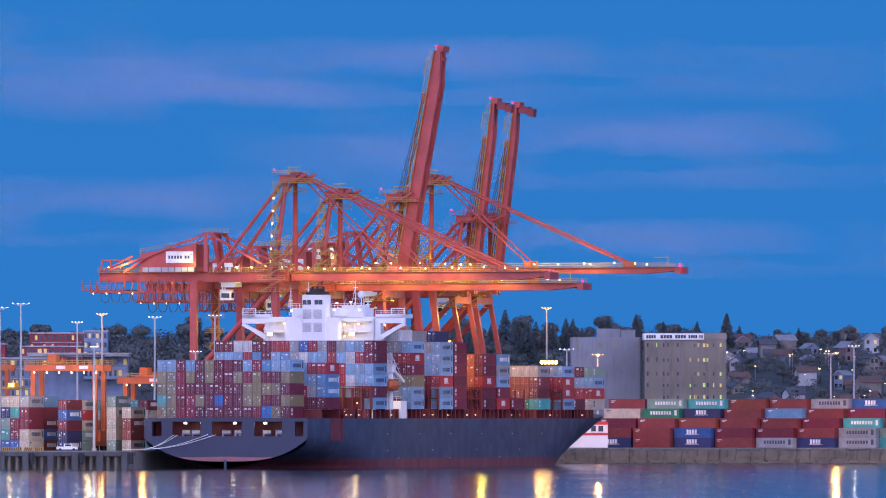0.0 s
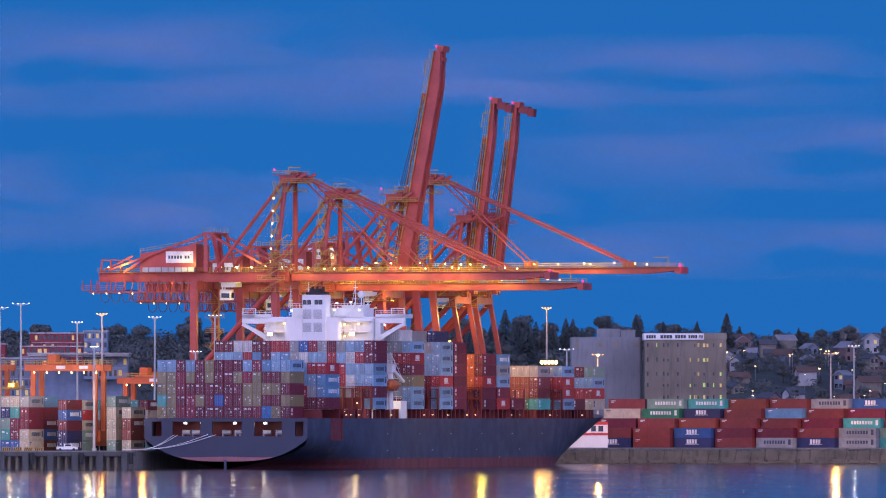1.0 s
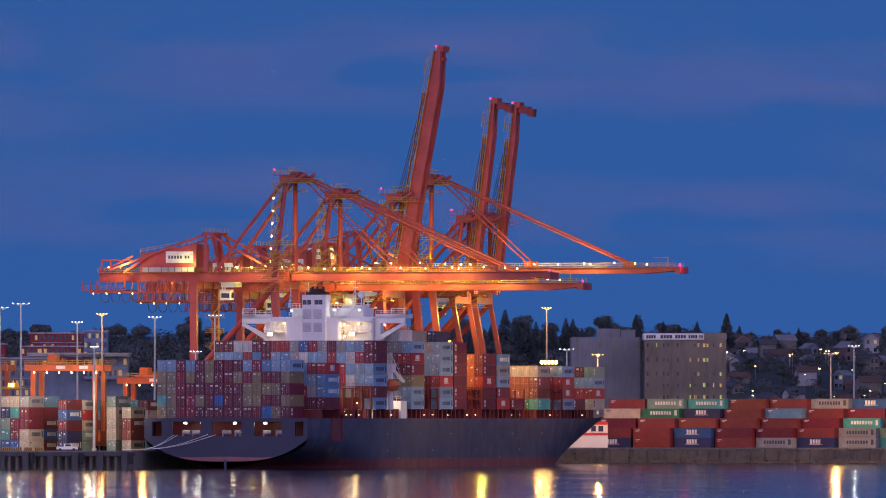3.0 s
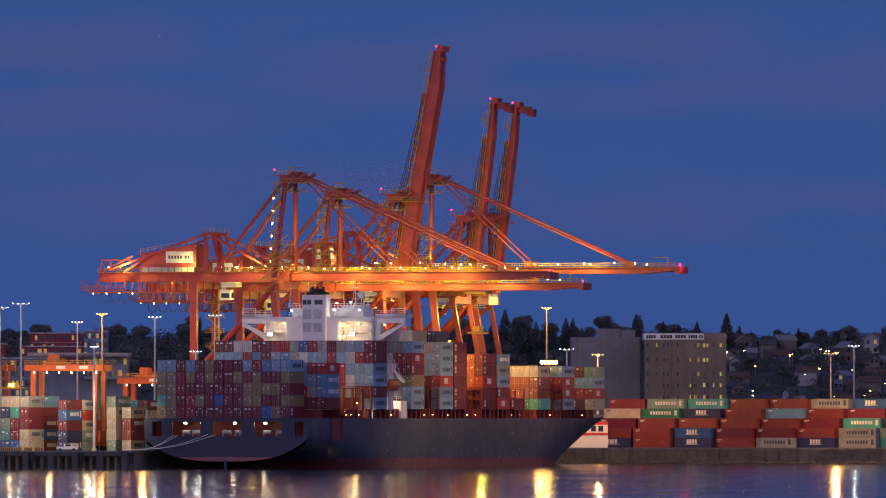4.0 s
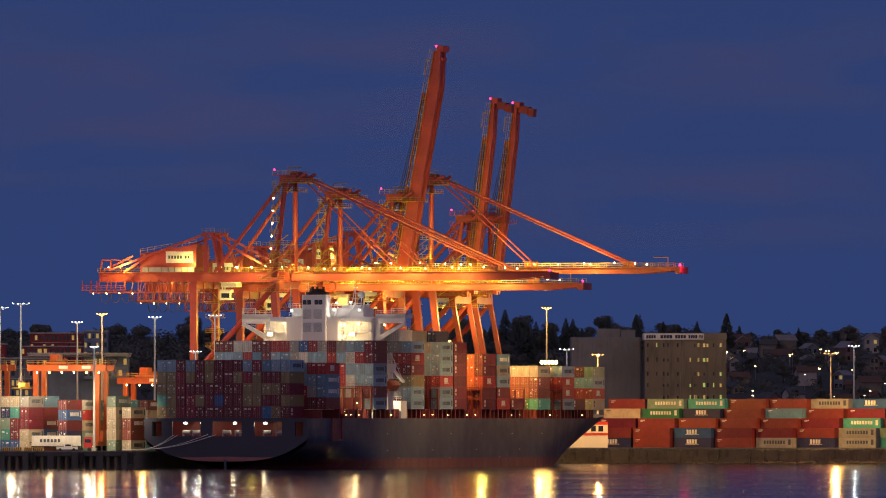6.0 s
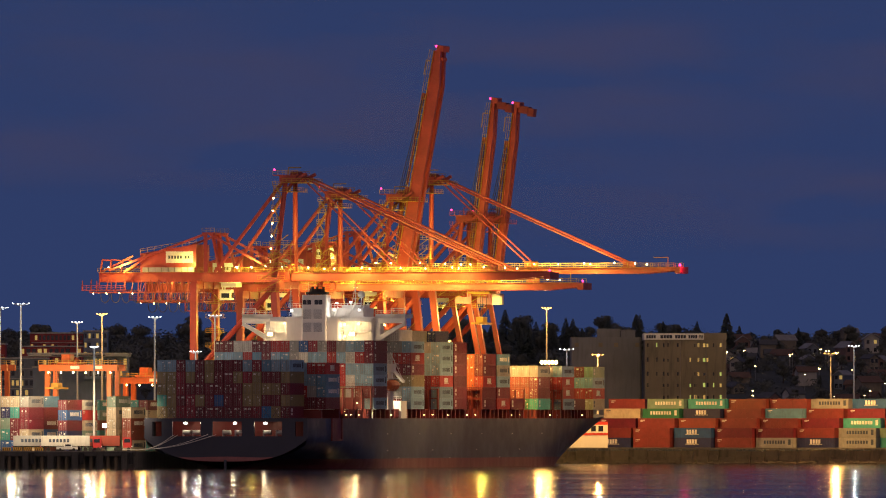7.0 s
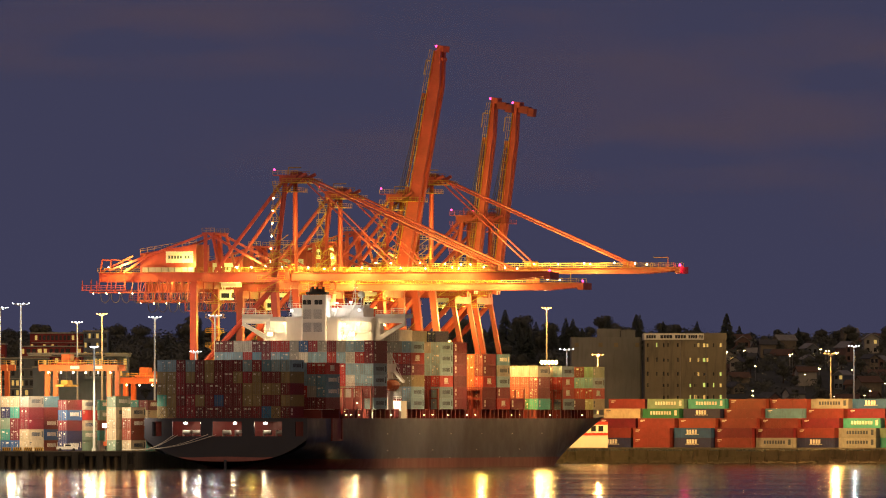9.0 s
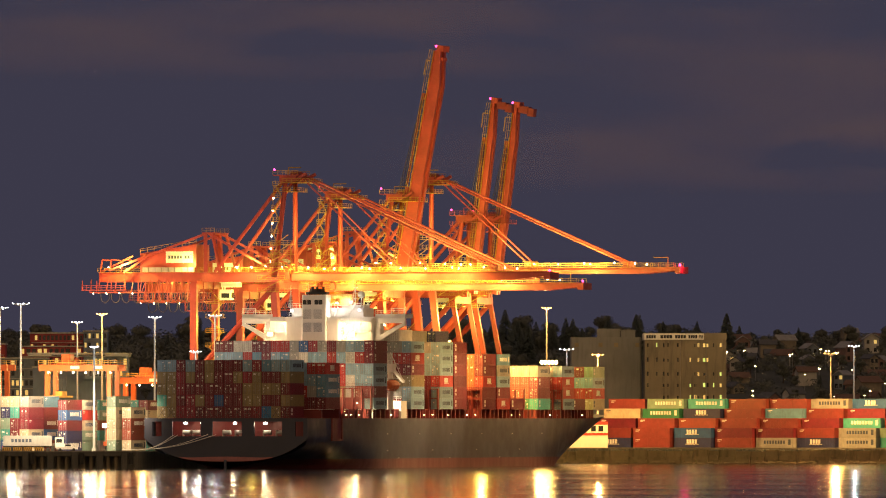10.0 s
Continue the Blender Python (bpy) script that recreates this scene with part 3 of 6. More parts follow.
def provision_crane():
    c = thing("deck_crane", berth(19.6, 79, 12.6), "white deck crane with ladders beside the superstructure", "crane")
    g = Geo()
    g.beam((0, 0, 0), (0, 0, 12), 1.5, n=10)
    g.chamfered(-1.2, 1.2, -1.2, 1.2, 12, 14, 0.3)
    part("column", g, M_WHITE, c)
    g = Geo()
    g.beam((0, 0, 13.4), (0.8, 9, 9.6), 0.7)
    g.beam((0, 0, 17), (0.8, 9, 9.8), 0.12)
    part("jib", g, M_WHITE, c)
    g = Geo()
    g.box(-2.0, 1.7, 4, 9, 0, 4.6)
    g.rail((-2.0, 4, 4.6), (1.7, 4, 4.6), 1.1, 1.2)
    part("winch_house", g, M_WHITE, c)
    g = Geo()
    for z in (7.0, 10.2, 14.0):
        g.box(-1.6, 1.6, -1.6, 2, z, z + 0.2)
        g.rail((-1.6, -1.6, z), (1.6, -1.6, z), 1.1, 0.9)
    part("platform", g, M_WHITE, c)
    boat = thing("lifeboat", berth(20.3, 78, 20.0), "orange enclosed lifeboat hung beside the superstructure", "lifeboat")
    g = Geo()
    prof = [(-4, 0.3), (-3.4, 1.1), (-1.5, 1.5), (1.5, 1.5), (3.4, 1.1), (4, 0.3)]
    for (y0, w0), (y1, w1) in zip(prof, prof[1:]):
        g.beam((0, y0, 1.2), (0, y1, 1.2), 2 * w0, n=10, w2=2 * w1)
    part("shell", g, M_ORANGE, boat)
    g = Geo()
    g.beam((0, -3, 2), (-2, -3, 5), 0.3)
    g.beam((0, 3, 2), (-2, 3, 5), 0.3)
    part("davit", g, M_WHITE, boat)


provision_crane()


def mooring_lines():
    for i, (a, z) in enumerate([(-13.5, 8.6), (-12.6, 8.5), (-4.5, 8.7), (-2.5, 8.6)]):
        g = Geo()
        p, q = at(a, -0.6, z), at(-24.6 - 0.8 * i, -1.0, QUAY + 0.5)
        g.path([p.lerp(q, k / 10) - Vector((0, 0, 1.3 * math.sin(math.pi * k / 10))) for k in range(11)], 0.16)
        tagged(part("mooring_line", g, M_MARK), "pale mooring rope from the stern to the quay", "rope", "mooring ropes")


mooring_lines()


# ---------------------------------------------------------------- ship-to-shore cranes
def bulb(parent, places, material, r=0.35, name="floodlight"):
    for p in places:
        g = Geo()
        x, y, z = p
        g.beam((x, y, z - r), (x, y, z), r * 1.2, n=8, w2=2 * r)
        g.beam((x, y, z), (x, y, z + r), 2 * r, n=8, w2=r * 0.8)
        part(name, g, material, parent)


def sts_crane(b, zg, za, back=50.0, gauge=22.0, reach=70.0, lean=2.6, thick=1.75, hinge_x=3.0, raised=0.0, deep=2.4, half=9.8, gy=3.2, house=True, lit=True, label=""):
    """A gantry crane on the berth: x towards the water from the sea-side rail, y along the quay. zg, za: girder and apex above the quay."""
    c = thing("gantry_crane", berth(-26.0, b, QUAY), label, "gantry crane", "ship-to-shore cranes")
    for x in (0.0, -gauge):
        for y in (-half, half):
            g = Geo()
            foot = x + (lean if x == 0 else 0.0)
            g.beam((foot, y, 1.2), (x, y * 0.96, zg - 0.6), thick, thick)
            part("leg", g, M_RED, c)
            g = Geo()
            g.box(foot - 1.2, foot + 1.2, y - 3.6, y + 3.6, 0.5, 2.0)
            for i in range(4):
                g.beam((foot - 0.5, y - 2.9 + i * 1.9, 0.42), (foot + 0.5, y - 2.9 + i * 1.9, 0.42), 0.84, n=10)
            part("bogie", g, M_DARKRED, c)
    for x in (0.0, -gauge):                                # sill and cross beams
        g = Geo()
        g.beam((x + (lean * 0.9 if x == 0 else 0), -half, 5), (x + (lean * 0.9 if x == 0 else 0), half, 5), 1.6, 1.8)
        part("sill_beam", g, M_RED, c)
        g = Geo()
        g.beam((x, -half, zg - 1), (x, half, zg - 1), 1.8, 2.0)
        part("cross_beam", g, M_RED, c)
    for y in (-half, half):
        for p, q, w in (((lean * 0.6, y, 18), (-gauge, y, 18), 1.5), ((0.2, y, zg - 1.5), (-gauge + 0.6, y, zg - 24), 1.5)):
            g = Geo()
            g.beam(p, q, w, n=8)
            part("portal_brace", g, M_RED, c)
    # trolley girders over the land side
    g = Geo()
    for y in (-gy, gy):
        g.box(-back, 2.5, y - 0.8, y + 0.8, zg - 0.2, zg + deep - 0.2)
        g.box(-back, 2.5, y - 1.05, y + 1.05, zg + deep - 0.2, zg + deep)
    for x in (-back + 0.6, -gauge - 9, -gauge, -gauge / 2, 0):
        g.box(x - 0.6, x + 0.6, -gy, gy, zg + 0.2, zg + deep - 0.4)
    part("girder", g, M_RED, c)
    g = Geo()
    for y in (-gy - 1.9, gy + 1.9):
        g.box(-back, 1.5, min(y, y - 0.8 * math.copysign(1, y)), max(y, y - 0.8 * math.copysign(1, y)), zg + deep + 0.05, zg + deep + 0.15)
        g.rail((-back, y, zg + deep + 0.1), (1.5, y, zg + deep + 0.1), 1.1, 2.0)
    part("walkway", g, M_YELLOW, c)
    # apex frame over the sea-side legs
    g = Geo()
    for y in (-half, half):
        k = 0.42 * y
        g.beam((0, y * 0.96, zg + 1), (1.6, k, za - 1.2), 1.5, n=10, w2=1.2)
    part("apex_frame", g, M_RED, c)
    g = Geo()
    yk = half * 0.42
    g.box(0.0, 4.6, -yk - 0.8, yk + 0.8, za - 2.0, za - 0.4)
    g.box(-1.6, 5.2, -yk - 1.4, yk + 1.4, za - 0.4, za - 0.2)
    g.beam((4.4, -yk, za - 1.4), (7.2, -yk, za + 0.1), 0.8)
    g.beam((4.4, yk, za - 1.4), (7.2, yk, za + 0.1), 0.8)
    part("apex_head", g, M_RED, c)
    g = Geo()
    for y in (-yk - 1.4, yk + 1.4):
        g.rail((-1.6, y, za - 0.2), (5.2, y, za - 0.2), 1.1, 1.5)
    g.beam((1, 0, za), (1, 0, za + 1.8), 0.2)
    g.beam((1, 0, za + 1.8), (4.5, 0, za + 1.8), 0.25)
    part("apex_rail", g, M_YELLOW if lit else M_RED, c)
    for z, x0, x1 in ((za - 2.3, 1.0, 8.6), (za - 4.6, -1.2, 4.4)):     # sheave platforms under the apex
        g = Geo()
        g.box(x0, x1, -yk - 1.6, yk + 1.6, z, z + 0.16)
        g.rail((x0, -yk - 1.6, z), (x1, -yk - 1.6, z), 1.1, 1.2)
        g.rail((x1, -yk - 1.6, z), (x1, yk + 1.6, z), 1.1, 1.6)
        part("sheave_platform", g, M_YELLOW if lit else M_RED, c)
    for k in range(3):
        g = Geo()
        y = (k - 1) * yk * 0.8
        g.beam((3.4, y - 0.2, za - 0.1), (3.4, y + 0.2, za - 0.1), 1.7, n=14)
        part("sheave", g, M_DARKRED, c)
    # back stays and the low land-side frame
    for y in (-half, half):
        g = Geo()
        g.beam((0.8, y * 0.45, za - 2), (-gauge + 5.0, y * 0.75, zg + deep), 0.95, n=10)
        part("backstay", g, M_RED, c)
    g = Geo()
    low = zg + deep + (za - zg) * 0.36
    for y in (-half * 0.75, half * 0.75):
        g.beam((-gauge + 2.5, y, zg + deep), (-gauge + 2.0, y * 0.8, low), 1.0)
        g.beam((-gauge + 6.5, y, zg + deep), (-gauge + 4.0, y * 0.8, low), 0.7)
        g.beam((-gauge + 3, y * 0.8, low), (-2, y, zg + deep + 1), 0.6)
        g.beam((-gauge + 2, y * 0.8, low), (-back + 4, y, zg + deep + 0.6), 0.55)
        g.beam((-gauge - 14, y * 0.85, zg + deep + 4.2), (-back + 8, y, zg + deep), 0.6)
    g.box(-gauge + 1.2, -gauge + 4.6, -half * 0.65, half * 0.65, low, low + 0.4)
    part("landside_frame", g, M_RED, c)
    for y in (-half * 0.65, half * 0.65):
        g = Geo()
        g.rail((-gauge + 1.2, y, low + 0.4), (-gauge + 4.6, y, low + 0.4), 1.1, 1.2)
        part("frame_rail", g, M_YELLOW, c)
    if house:
        g = Geo()                                          # service platform at the girder's land end
        g.box(-back - 4.2, -back + 8, -gy - 2.8, gy + 2.8, zg - 2.4, zg - 2.2)
        for x in (-back - 4.0, -back, -back + 4, -back + 7.8):
            g.beam((x, -gy - 2.6, zg - 2.3), (x, -gy - 2.6, zg + 0.2), 0.2)
        g.rail((-back - 4.2, -gy - 2.8, zg - 2.2), (-back + 8, -gy - 2.8, zg - 2.2), 1.1, 1.3)
        part("end_platform", g, M_RED, c)
        g = Geo()
        for x in (-back + 0.5, -back + 3.0, -back + 6.2):
            g.beam((x, -gy - 1, zg + deep), (x + 0.5, -gy - 1, zg + deep + 3.4), 0.4)
            g.beam((x + 0.5, -gy - 1, zg + deep + 3.4), (x + 3.0, -gy - 1, zg + deep + 3.2), 0.35)
        g.beam((-back + 1, -gy - 1, zg + deep + 0.3), (-back + 9.5, -gy - 1, zg + deep + 4.4), 0.45)
        part("rope_frame", g, M_RED, c)
        hx0, hx1, hz = -gauge - 16.0, -gauge - 0.6, zg + deep + 0.2
        g = Geo()
        hy = gy + 2.6
        g.add([(hx0, -hy, hz), (hx1, -hy, hz), (hx1, -hy, hz + 7.2), (hx0, -hy, hz + 4.8), (hx0, hy, hz), (hx1, hy, hz), (hx1, hy, hz + 7.2), (hx0, hy, hz + 4.8)],
              [(0, 1, 2, 3), (7, 6, 5, 4), (0, 4, 5, 1), (3, 2, 6, 7), (1, 5, 6, 2), (0, 3, 7, 4)])
        mh = part("machinery_house", g, M_RED, c, "red sheet-metal machinery house")
        g = Geo()
        g.box(hx1 - 8.3, hx1 - 0.8, -hy - 0.12, -hy - 0.02, hz + 2.3, hz + 5.3)
        part("sign", g, M_MARK, mh, "white company sign with dark bars")
        g = Geo()
        for i in range(7):
            g.box(hx1 - 7.6 + i * 0.8 + (0.5 if i > 4 else 0), hx1 - 7.1 + i * 0.8 + (0.5 if i > 4 else 0), -hy - 0.16, -hy - 0.12, hz + 3.4, hz + 4.2)
        g.beam((hx1 - 1.6, -hy - 0.14, hz + 4.5), (hx1 - 1.2, -hy - 0.14, hz + 4.5), 0.1)
        part("sign_bars", g, M_MARKDARK, mh)
        g = Geo()
        for i in range(8):
            g.box(hx0 + 1 + i * 1.8, hx0 + 2.6 + i * 1.8, -hy - 1.3, -hy - 0.2, hz - 0.1, hz + 1.1)
        part("vent_boxes", g, M_GREY, mh)
        g = Geo()
        g.rail((hx0, -hy, hz + 4.9), (hx1, -hy, hz + 7.3), 1.1, 2)
        part("roof_rail", g, M_YELLOW, mh)
    # hanging festoon gear under the back reach
    g = Geo()
    zf = zg - 3.0
    g.box(-back - 2, -gauge + 1, -gy - 2.6, -gy - 2.4, zf, zf + 0.25)
    g.box(-back - 2, -gauge + 1, gy + 2.4, gy + 2.6, zf, zf + 0.25)
    for i in range(14):
        x = -back - 2 + i * (back + 2 - gauge) / 13
        g.beam((x, -gy - 2.5, zf), (x, -gy - 1.0, zg + 0.5), 0.22)
        g.beam((x, -gy - 2.5, zf), (x, gy + 2.5, zf), 0.18)
    part("festoon_track", g, M_RED, c)
    g = Geo()
    for i in range(9):
        x0 = -back + 1 + i * 2.9
        pts = [(x0 + 1.25 * (1 - math.cos(math.pi * k / 6)) , -gy - 2.5, zf - 2.6 * math.sin(math.pi * k / 6) ** 0.6) for k in range(7)]
        g.path(pts, 0.16, 4)
    part("festoon_cable", g, M_CABLE, c)
    g = Geo()                                              # lattice cage of the trolley maintenance bay
    x0, x1 = -gauge - 17, -gauge + 1
    for y in (-gy - 1.2, gy + 1.2):
        g.beam((x0, y, zg - 5.2), (x1, y, zg - 5.2), 0.3)
        for i in range(10):
            xa, xb = x0 + (x1 - x0) * i / 9, x0 + (x1 - x0) * min(i + 1, 9) / 9
            g.beam((xa, y, zg - 5.2), (xa, y, zg), 0.25)
            g.beam((xa, y, zg - 5.2), (xb, y, zg), 0.16)
    g.box(x0, x1, -gy - 1.2, gy + 1.2, zg - 5.4, zg - 5.25)
    tagged(part("service_platform", g, M_RED, c), kind="stuff")
    # stair tower on the apex frame
    g = Geo()
    for i in range(7):
        z0 = zg + 3 + i * (za - zg - 6) / 7
        z1 = zg + 3 + (i + 1) * (za - zg - 6) / 7
        xa, xb = (-0.9, 0.7) if i % 2 else (0.7, -0.9)
        y = -half * (0.9 - 0.4 * i / 7)
        g.beam((xa, y, z0), (xb, y, z1), 0.7, 0.2)
        g.box(-1.5, 0.9, y - 0.7, y + 0.7, z1 - 0.1, z1 + 0.05)
        g.rail((-1.5, y - 0.7, z1), (0.9, y - 0.7, z1), 1.1, 0.8)
        g.beam((-1.4, y, z0), (-1.4, y, z1), 0.12)
    part("stair_tower", g, M_YELLOW if lit else M_RED, c)
    g = Geo()
    for i in range(3):
        z = zg - 3 + i * 3.2
        g.box(-4, 3.5, -half - 1.8, -half + 1, z, z + 0.15)
        g.rail((-4, -half - 1.8, z), (3.5, -half - 1.8, z), 1.1, 1.2)
        g.beam((-3.5, -half - 1.4, z), (2.5, -half - 1.4, z + 3.2), 0.6, 0.2)
    part("access_platform", g, M_YELLOW, c)
    for k in range(3):                                     # landings round the sea-side leg above the girder
        z = zg + 4.2 + k * 2.6
        g = Geo()
        g.box(-0.6, 5.0, -half - 0.6, -half + 2.0, z, z + 0.14)
        g.rail((-0.6, -half - 0.6, z), (5.0, -half - 0.6, z), 1.1, 1.1)
        g.beam((0.2, -half - 0.2, z), (4.0, -half - 0.2, z + 2.6), 0.5, 0.16)
        g.beam((4.8, -half - 0.5, z - 2.6), (4.8, -half - 0.5, z), 0.14)
        part("landing", g, M_YELLOW, c)
    g = Geo()                                              # stairs on the land leg
    for i in range(9):
        z0, z1 = 8 + i * (zg - 10) / 9, 8 + (i + 1) * (zg - 10) / 9
        xa, xb = (-gauge - 1.2, -gauge + 2.2) if i % 2 else (-gauge + 2.2, -gauge - 1.2)
        g.beam((xa, half - 2, z0), (xb, half - 2, z1), 0.6, 0.2)
        g.box(-gauge - 2, -gauge + 3, half - 2.7, half - 1.3, z1, z1 + 0.1)
        g.rail((-gauge - 2, half - 2.7, z1), (-gauge + 3, half - 2.7, z1), 1.1, 1.2)
    part("leg_stairs", g, M_YELLOW, c)
    g = Geo()                                              # operator's cab
    cx = -gauge + 6 if not raised else -6.0
    g.chamfered(cx - 1.6, cx + 1.6, -1.4, 1.4, zg - 5.0, zg - 2.2, 0.3)
    g.box(cx - 0.8, cx + 3.4, -2.6, 2.6, zg - 1.6, zg - 0.5)
    g.beam((cx - 0.8, -1, zg - 2.2), (cx - 0.8, -1, zg - 1.2), 0.3)
    g.beam((cx - 0.8, 1, zg - 2.2), (cx - 0.8, 1, zg - 1.2), 0.3)
    cab = part("operator_cab", g, M_WHITE, c, "white operator's cab under the girder")
    g = Geo()
    g.box(cx + 1.62, cx + 1.66, -1.0, 1.0, zg - 4.4, zg - 3.0)
    g.box(cx - 1.0, cx + 1.2, -1.46, -1.42, zg - 4.4, zg - 3.2)
    part("cab_window", g, M_GLASS, cab)
    # the boom: hinged over the water, lowered or raised
    hinge = Vector((hinge_x, 0, zg + deep / 2))
    turn = Matrix.Translation(hinge) @ Matrix.Rotation(-radians(raised), 4, "Y")
    g = Geo()
    for y in (-gy, gy):
        g.box(0, reach - 9, y - 0.8, y + 0.8, -deep / 2, deep / 2 - 0.15)
        g.add([(reach - 9, y - .8, -deep / 2), (reach, y - .8, -deep * 0.05), (reach, y - .8, deep / 2 - .15), (reach - 9, y - .8, deep / 2 - .15),
               (reach - 9, y + .8, -deep / 2), (reach, y + .8, -deep * 0.05), (reach, y + .8, deep / 2 - .15), (reach - 9, y + .8, deep / 2 - .15)],
              [(0, 1, 2, 3), (7, 6, 5, 4), (0, 4, 5, 1), (2, 6, 7, 3), (1, 5, 6, 2)])
        g.box(0, reach, y - 1.0, y + 1.0, deep / 2 - 0.15, deep / 2 + 0.05)
    for i in range(7):
        x = 2 + i * (reach - 4) / 6
        g.box(x - 0.5, x + 0.5, -gy, gy, -deep / 2 + 0.5, deep / 2 - 0.3)
    g.box(reach, reach + 1.6, -gy - 1, gy + 1, -0.9, 0.9)
    boom = part("boom", g, M_RED, c, "red box-girder boom, " + ("raised" if raised else "lowered over the ship"))
    boom.matrix_basis = turn
    g = Geo()
    for y in (-gy - 1.8, gy + 1.8):
        g.rail((0, y, deep / 2), (reach, y, deep / 2), 1.1, 2.2)
        g.box(0, reach, min(y, y - 0.8 * math.copysign(1, y)), max(y, y - 0.8 * math.copysign(1, y)), deep / 2 - 0.1, deep / 2)
    g.beam((reach - 3, 0, deep / 2), (reach - 3, 0, deep / 2 + 2.6), 0.2)
    g.beam((reach - 3, 0, deep / 2 + 2.6), (reach - 7, 0, deep / 2 + 2.6), 0.2)
    part("boom_walkway", g, M_YELLOW, boom)
    for x in (reach * 0.40, reach * 0.80):
        for y in (-gy, gy):
            g = Geo()
            g.box(x - 0.9, x + 0.9, y - 0.3, y + 0.3, deep / 2, deep / 2 + 1.6)
            part("stay_lug", g, M_RED, boom)
    if raised and not house:
        g = Geo()
        g.box(reach - 1.4, reach + 0.6, -gy - 0.6, gy + 0.6, -deep / 2 - 2.6, -deep / 2)
        g.box(reach - 2.0, reach + 0.2, -gy - 0.3, gy + 0.3, -deep / 2 - 4.2, -deep / 2 - 2.4)
        part("boom_head", g, M_DARKRED, boom)
    if not raised:
        for x, w in ((reach * 0.40, 0.42), (reach * 0.80, 0.55)):
            for y in (-gy, gy):
                g = Geo()
                g.beam((5.4, y * 1.1, za - 0.6), (3.0 + x, y, zg + deep + 1.0), w, n=8)
                part("forestay", g, M_RED, c)
    else:
        tipw = turn @ Vector((reach * 0.8, 0, deep / 2 + 1))
        mid = Vector((2.6, 0, za - 0.6))
        for y in (-2.6, -0.8, 1.2, 2.8):
            g = Geo()
            g.beam((mid.x, y, mid.z), (tipw.x, y, tipw.z), 0.22, n=6)
            part("hoist_rope", g, M_CABLE, c)
        # folded stays lie along the boom
        g = Geo()
        for y in (-gy, gy):
            g.beam((4, y, deep / 2 + 1.2), (reach * 0.40, y, deep / 2 + 1.2), 0.5, n=8)
            g.beam((reach * 0.42, y, deep / 2 + 1.2), (reach * 0.80, y, deep / 2 + 1.2), 0.5, n=8)
        part("folded_stay", g, M_DARKRED, boom)
    # lights
    if lit:
        bulb(c, [(-back - 1 + i * 3.6, -gy - 2.5, zf - 0.2) for i in range(4)] + [(-back + 3 + i * 3.2, -gy - 2, zg + deep + 1.4) for i in range(3)], G_WARM, 0.2)
        bulb(c, [(-1.0, -half * (0.9 - 0.06 * i) - 0.9, zg + 5 + i * (za - zg - 8) / 6) for i in range(6 if b < 150 else 0)], G_WARM, 0.26)
        bulb(c, [(-11, -half * 0.7, zg + deep + 1.2), (-7, -half * 0.7, zg + deep + 1.2), (-2.5, -half * 0.9, zg + deep + 1.5)], G_WARM, 0.25)
        bulb(c, [(-gauge + 6 + 4.2 * k, -gy - 2.0, zg + deep + 1.3) for k in range(5)], G_WARM, 0.24)
        bulb(boom, [(x, -gy - 1.8, deep / 2 + h) for x, h in (((5, 1.1), (9.4, 0.8), (12.1, 0.8), (19.6, 1.0), (21.8, 0.8), (30.2, 0.9), (37.0, 0.8), (44.3, 1.0), (46.0, 0.8), (52.8, 1.1), (58.6, 0.9), (61.9, 0.7)) if not raised else ())], G_WARM, 0.24)
    bulb(c, [(-1.2, -yk - 1.2, za + 1.2)], G_RED, 0.3, "beacon")
    bulb(boom, [(reach + 1.2, -gy, 1.4)], G_RED, 0.34, "beacon")
    return c


CRANES = [
    dict(b=135, zg=44.4, za=72.4, reach=69.0, deep=2.3, label="orange-red ship-to-shore gantry crane, boom lowered, signed machinery house"),
    dict(b=176, zg=42.2, za=68.9, reach=66.5, deep=2.0, label="orange-red ship-to-shore gantry crane, boom lowered over the ship"),
    dict(b=233, zg=43.0, za=69.2, reach=64.0, raised=79.6, deep=3.0, gy=2.0, label="orange-red ship-to-shore gantry crane with its boom raised"),
    dict(b=263, zg=47.6, za=74.3, reach=69.5, deep=1.8, lean=5.0, half=8.6, label="orange-red ship-to-shore gantry crane with far-reaching lowered boom"),
    dict(b=300, zg=42.0, za=64.6, reach=52.8, raised=82.8, deep=1.5, gy=1.2, lean=7.5, thick=1.2, half=8.0, hinge_x=3.7, house=False, lit=False, label="smaller dark red gantry crane with its boom raised"),
    dict(b=321.5, zg=42.0, za=64.6, reach=52.2, raised=82.8, deep=1.5, gy=1.2, lean=7.5, thick=1.2, half=8.0, hinge_x=4.0, house=False, lit=False, label="smaller dark red gantry crane at the berth's end"),
]
for spec in CRANES:
    sts_crane(**spec)

# sodium floodlights of the cranes: along the booms, under the girders and by the machinery houses
for b, zg in ((135, 44.4), (176, 41.6), (263, 48.0)):
    for a, watts in ((-68, 1900), (-50, 900), (-33, 1700), (-20, 3200), (-5, 4400), (9, 4400), (23, 4200)):
        spot("crane_floodlight", at(a, b - 9.5, QUAY + zg + 4.2), at(a, b + 4, QUAY + zg + 2), watts * 1.45, BOOM_LIGHT, 166, 0.8)
    for a in (-34, -8):
        lamp("crane_floodlight", at(a, b - 4, QUAY + zg - 9), 3400, BOOM_LIGHT, 1.0)
lamp("crane_floodlight", at(-20, 222, QUAY + 40), 5400, BOOM_LIGHT, 1.0)
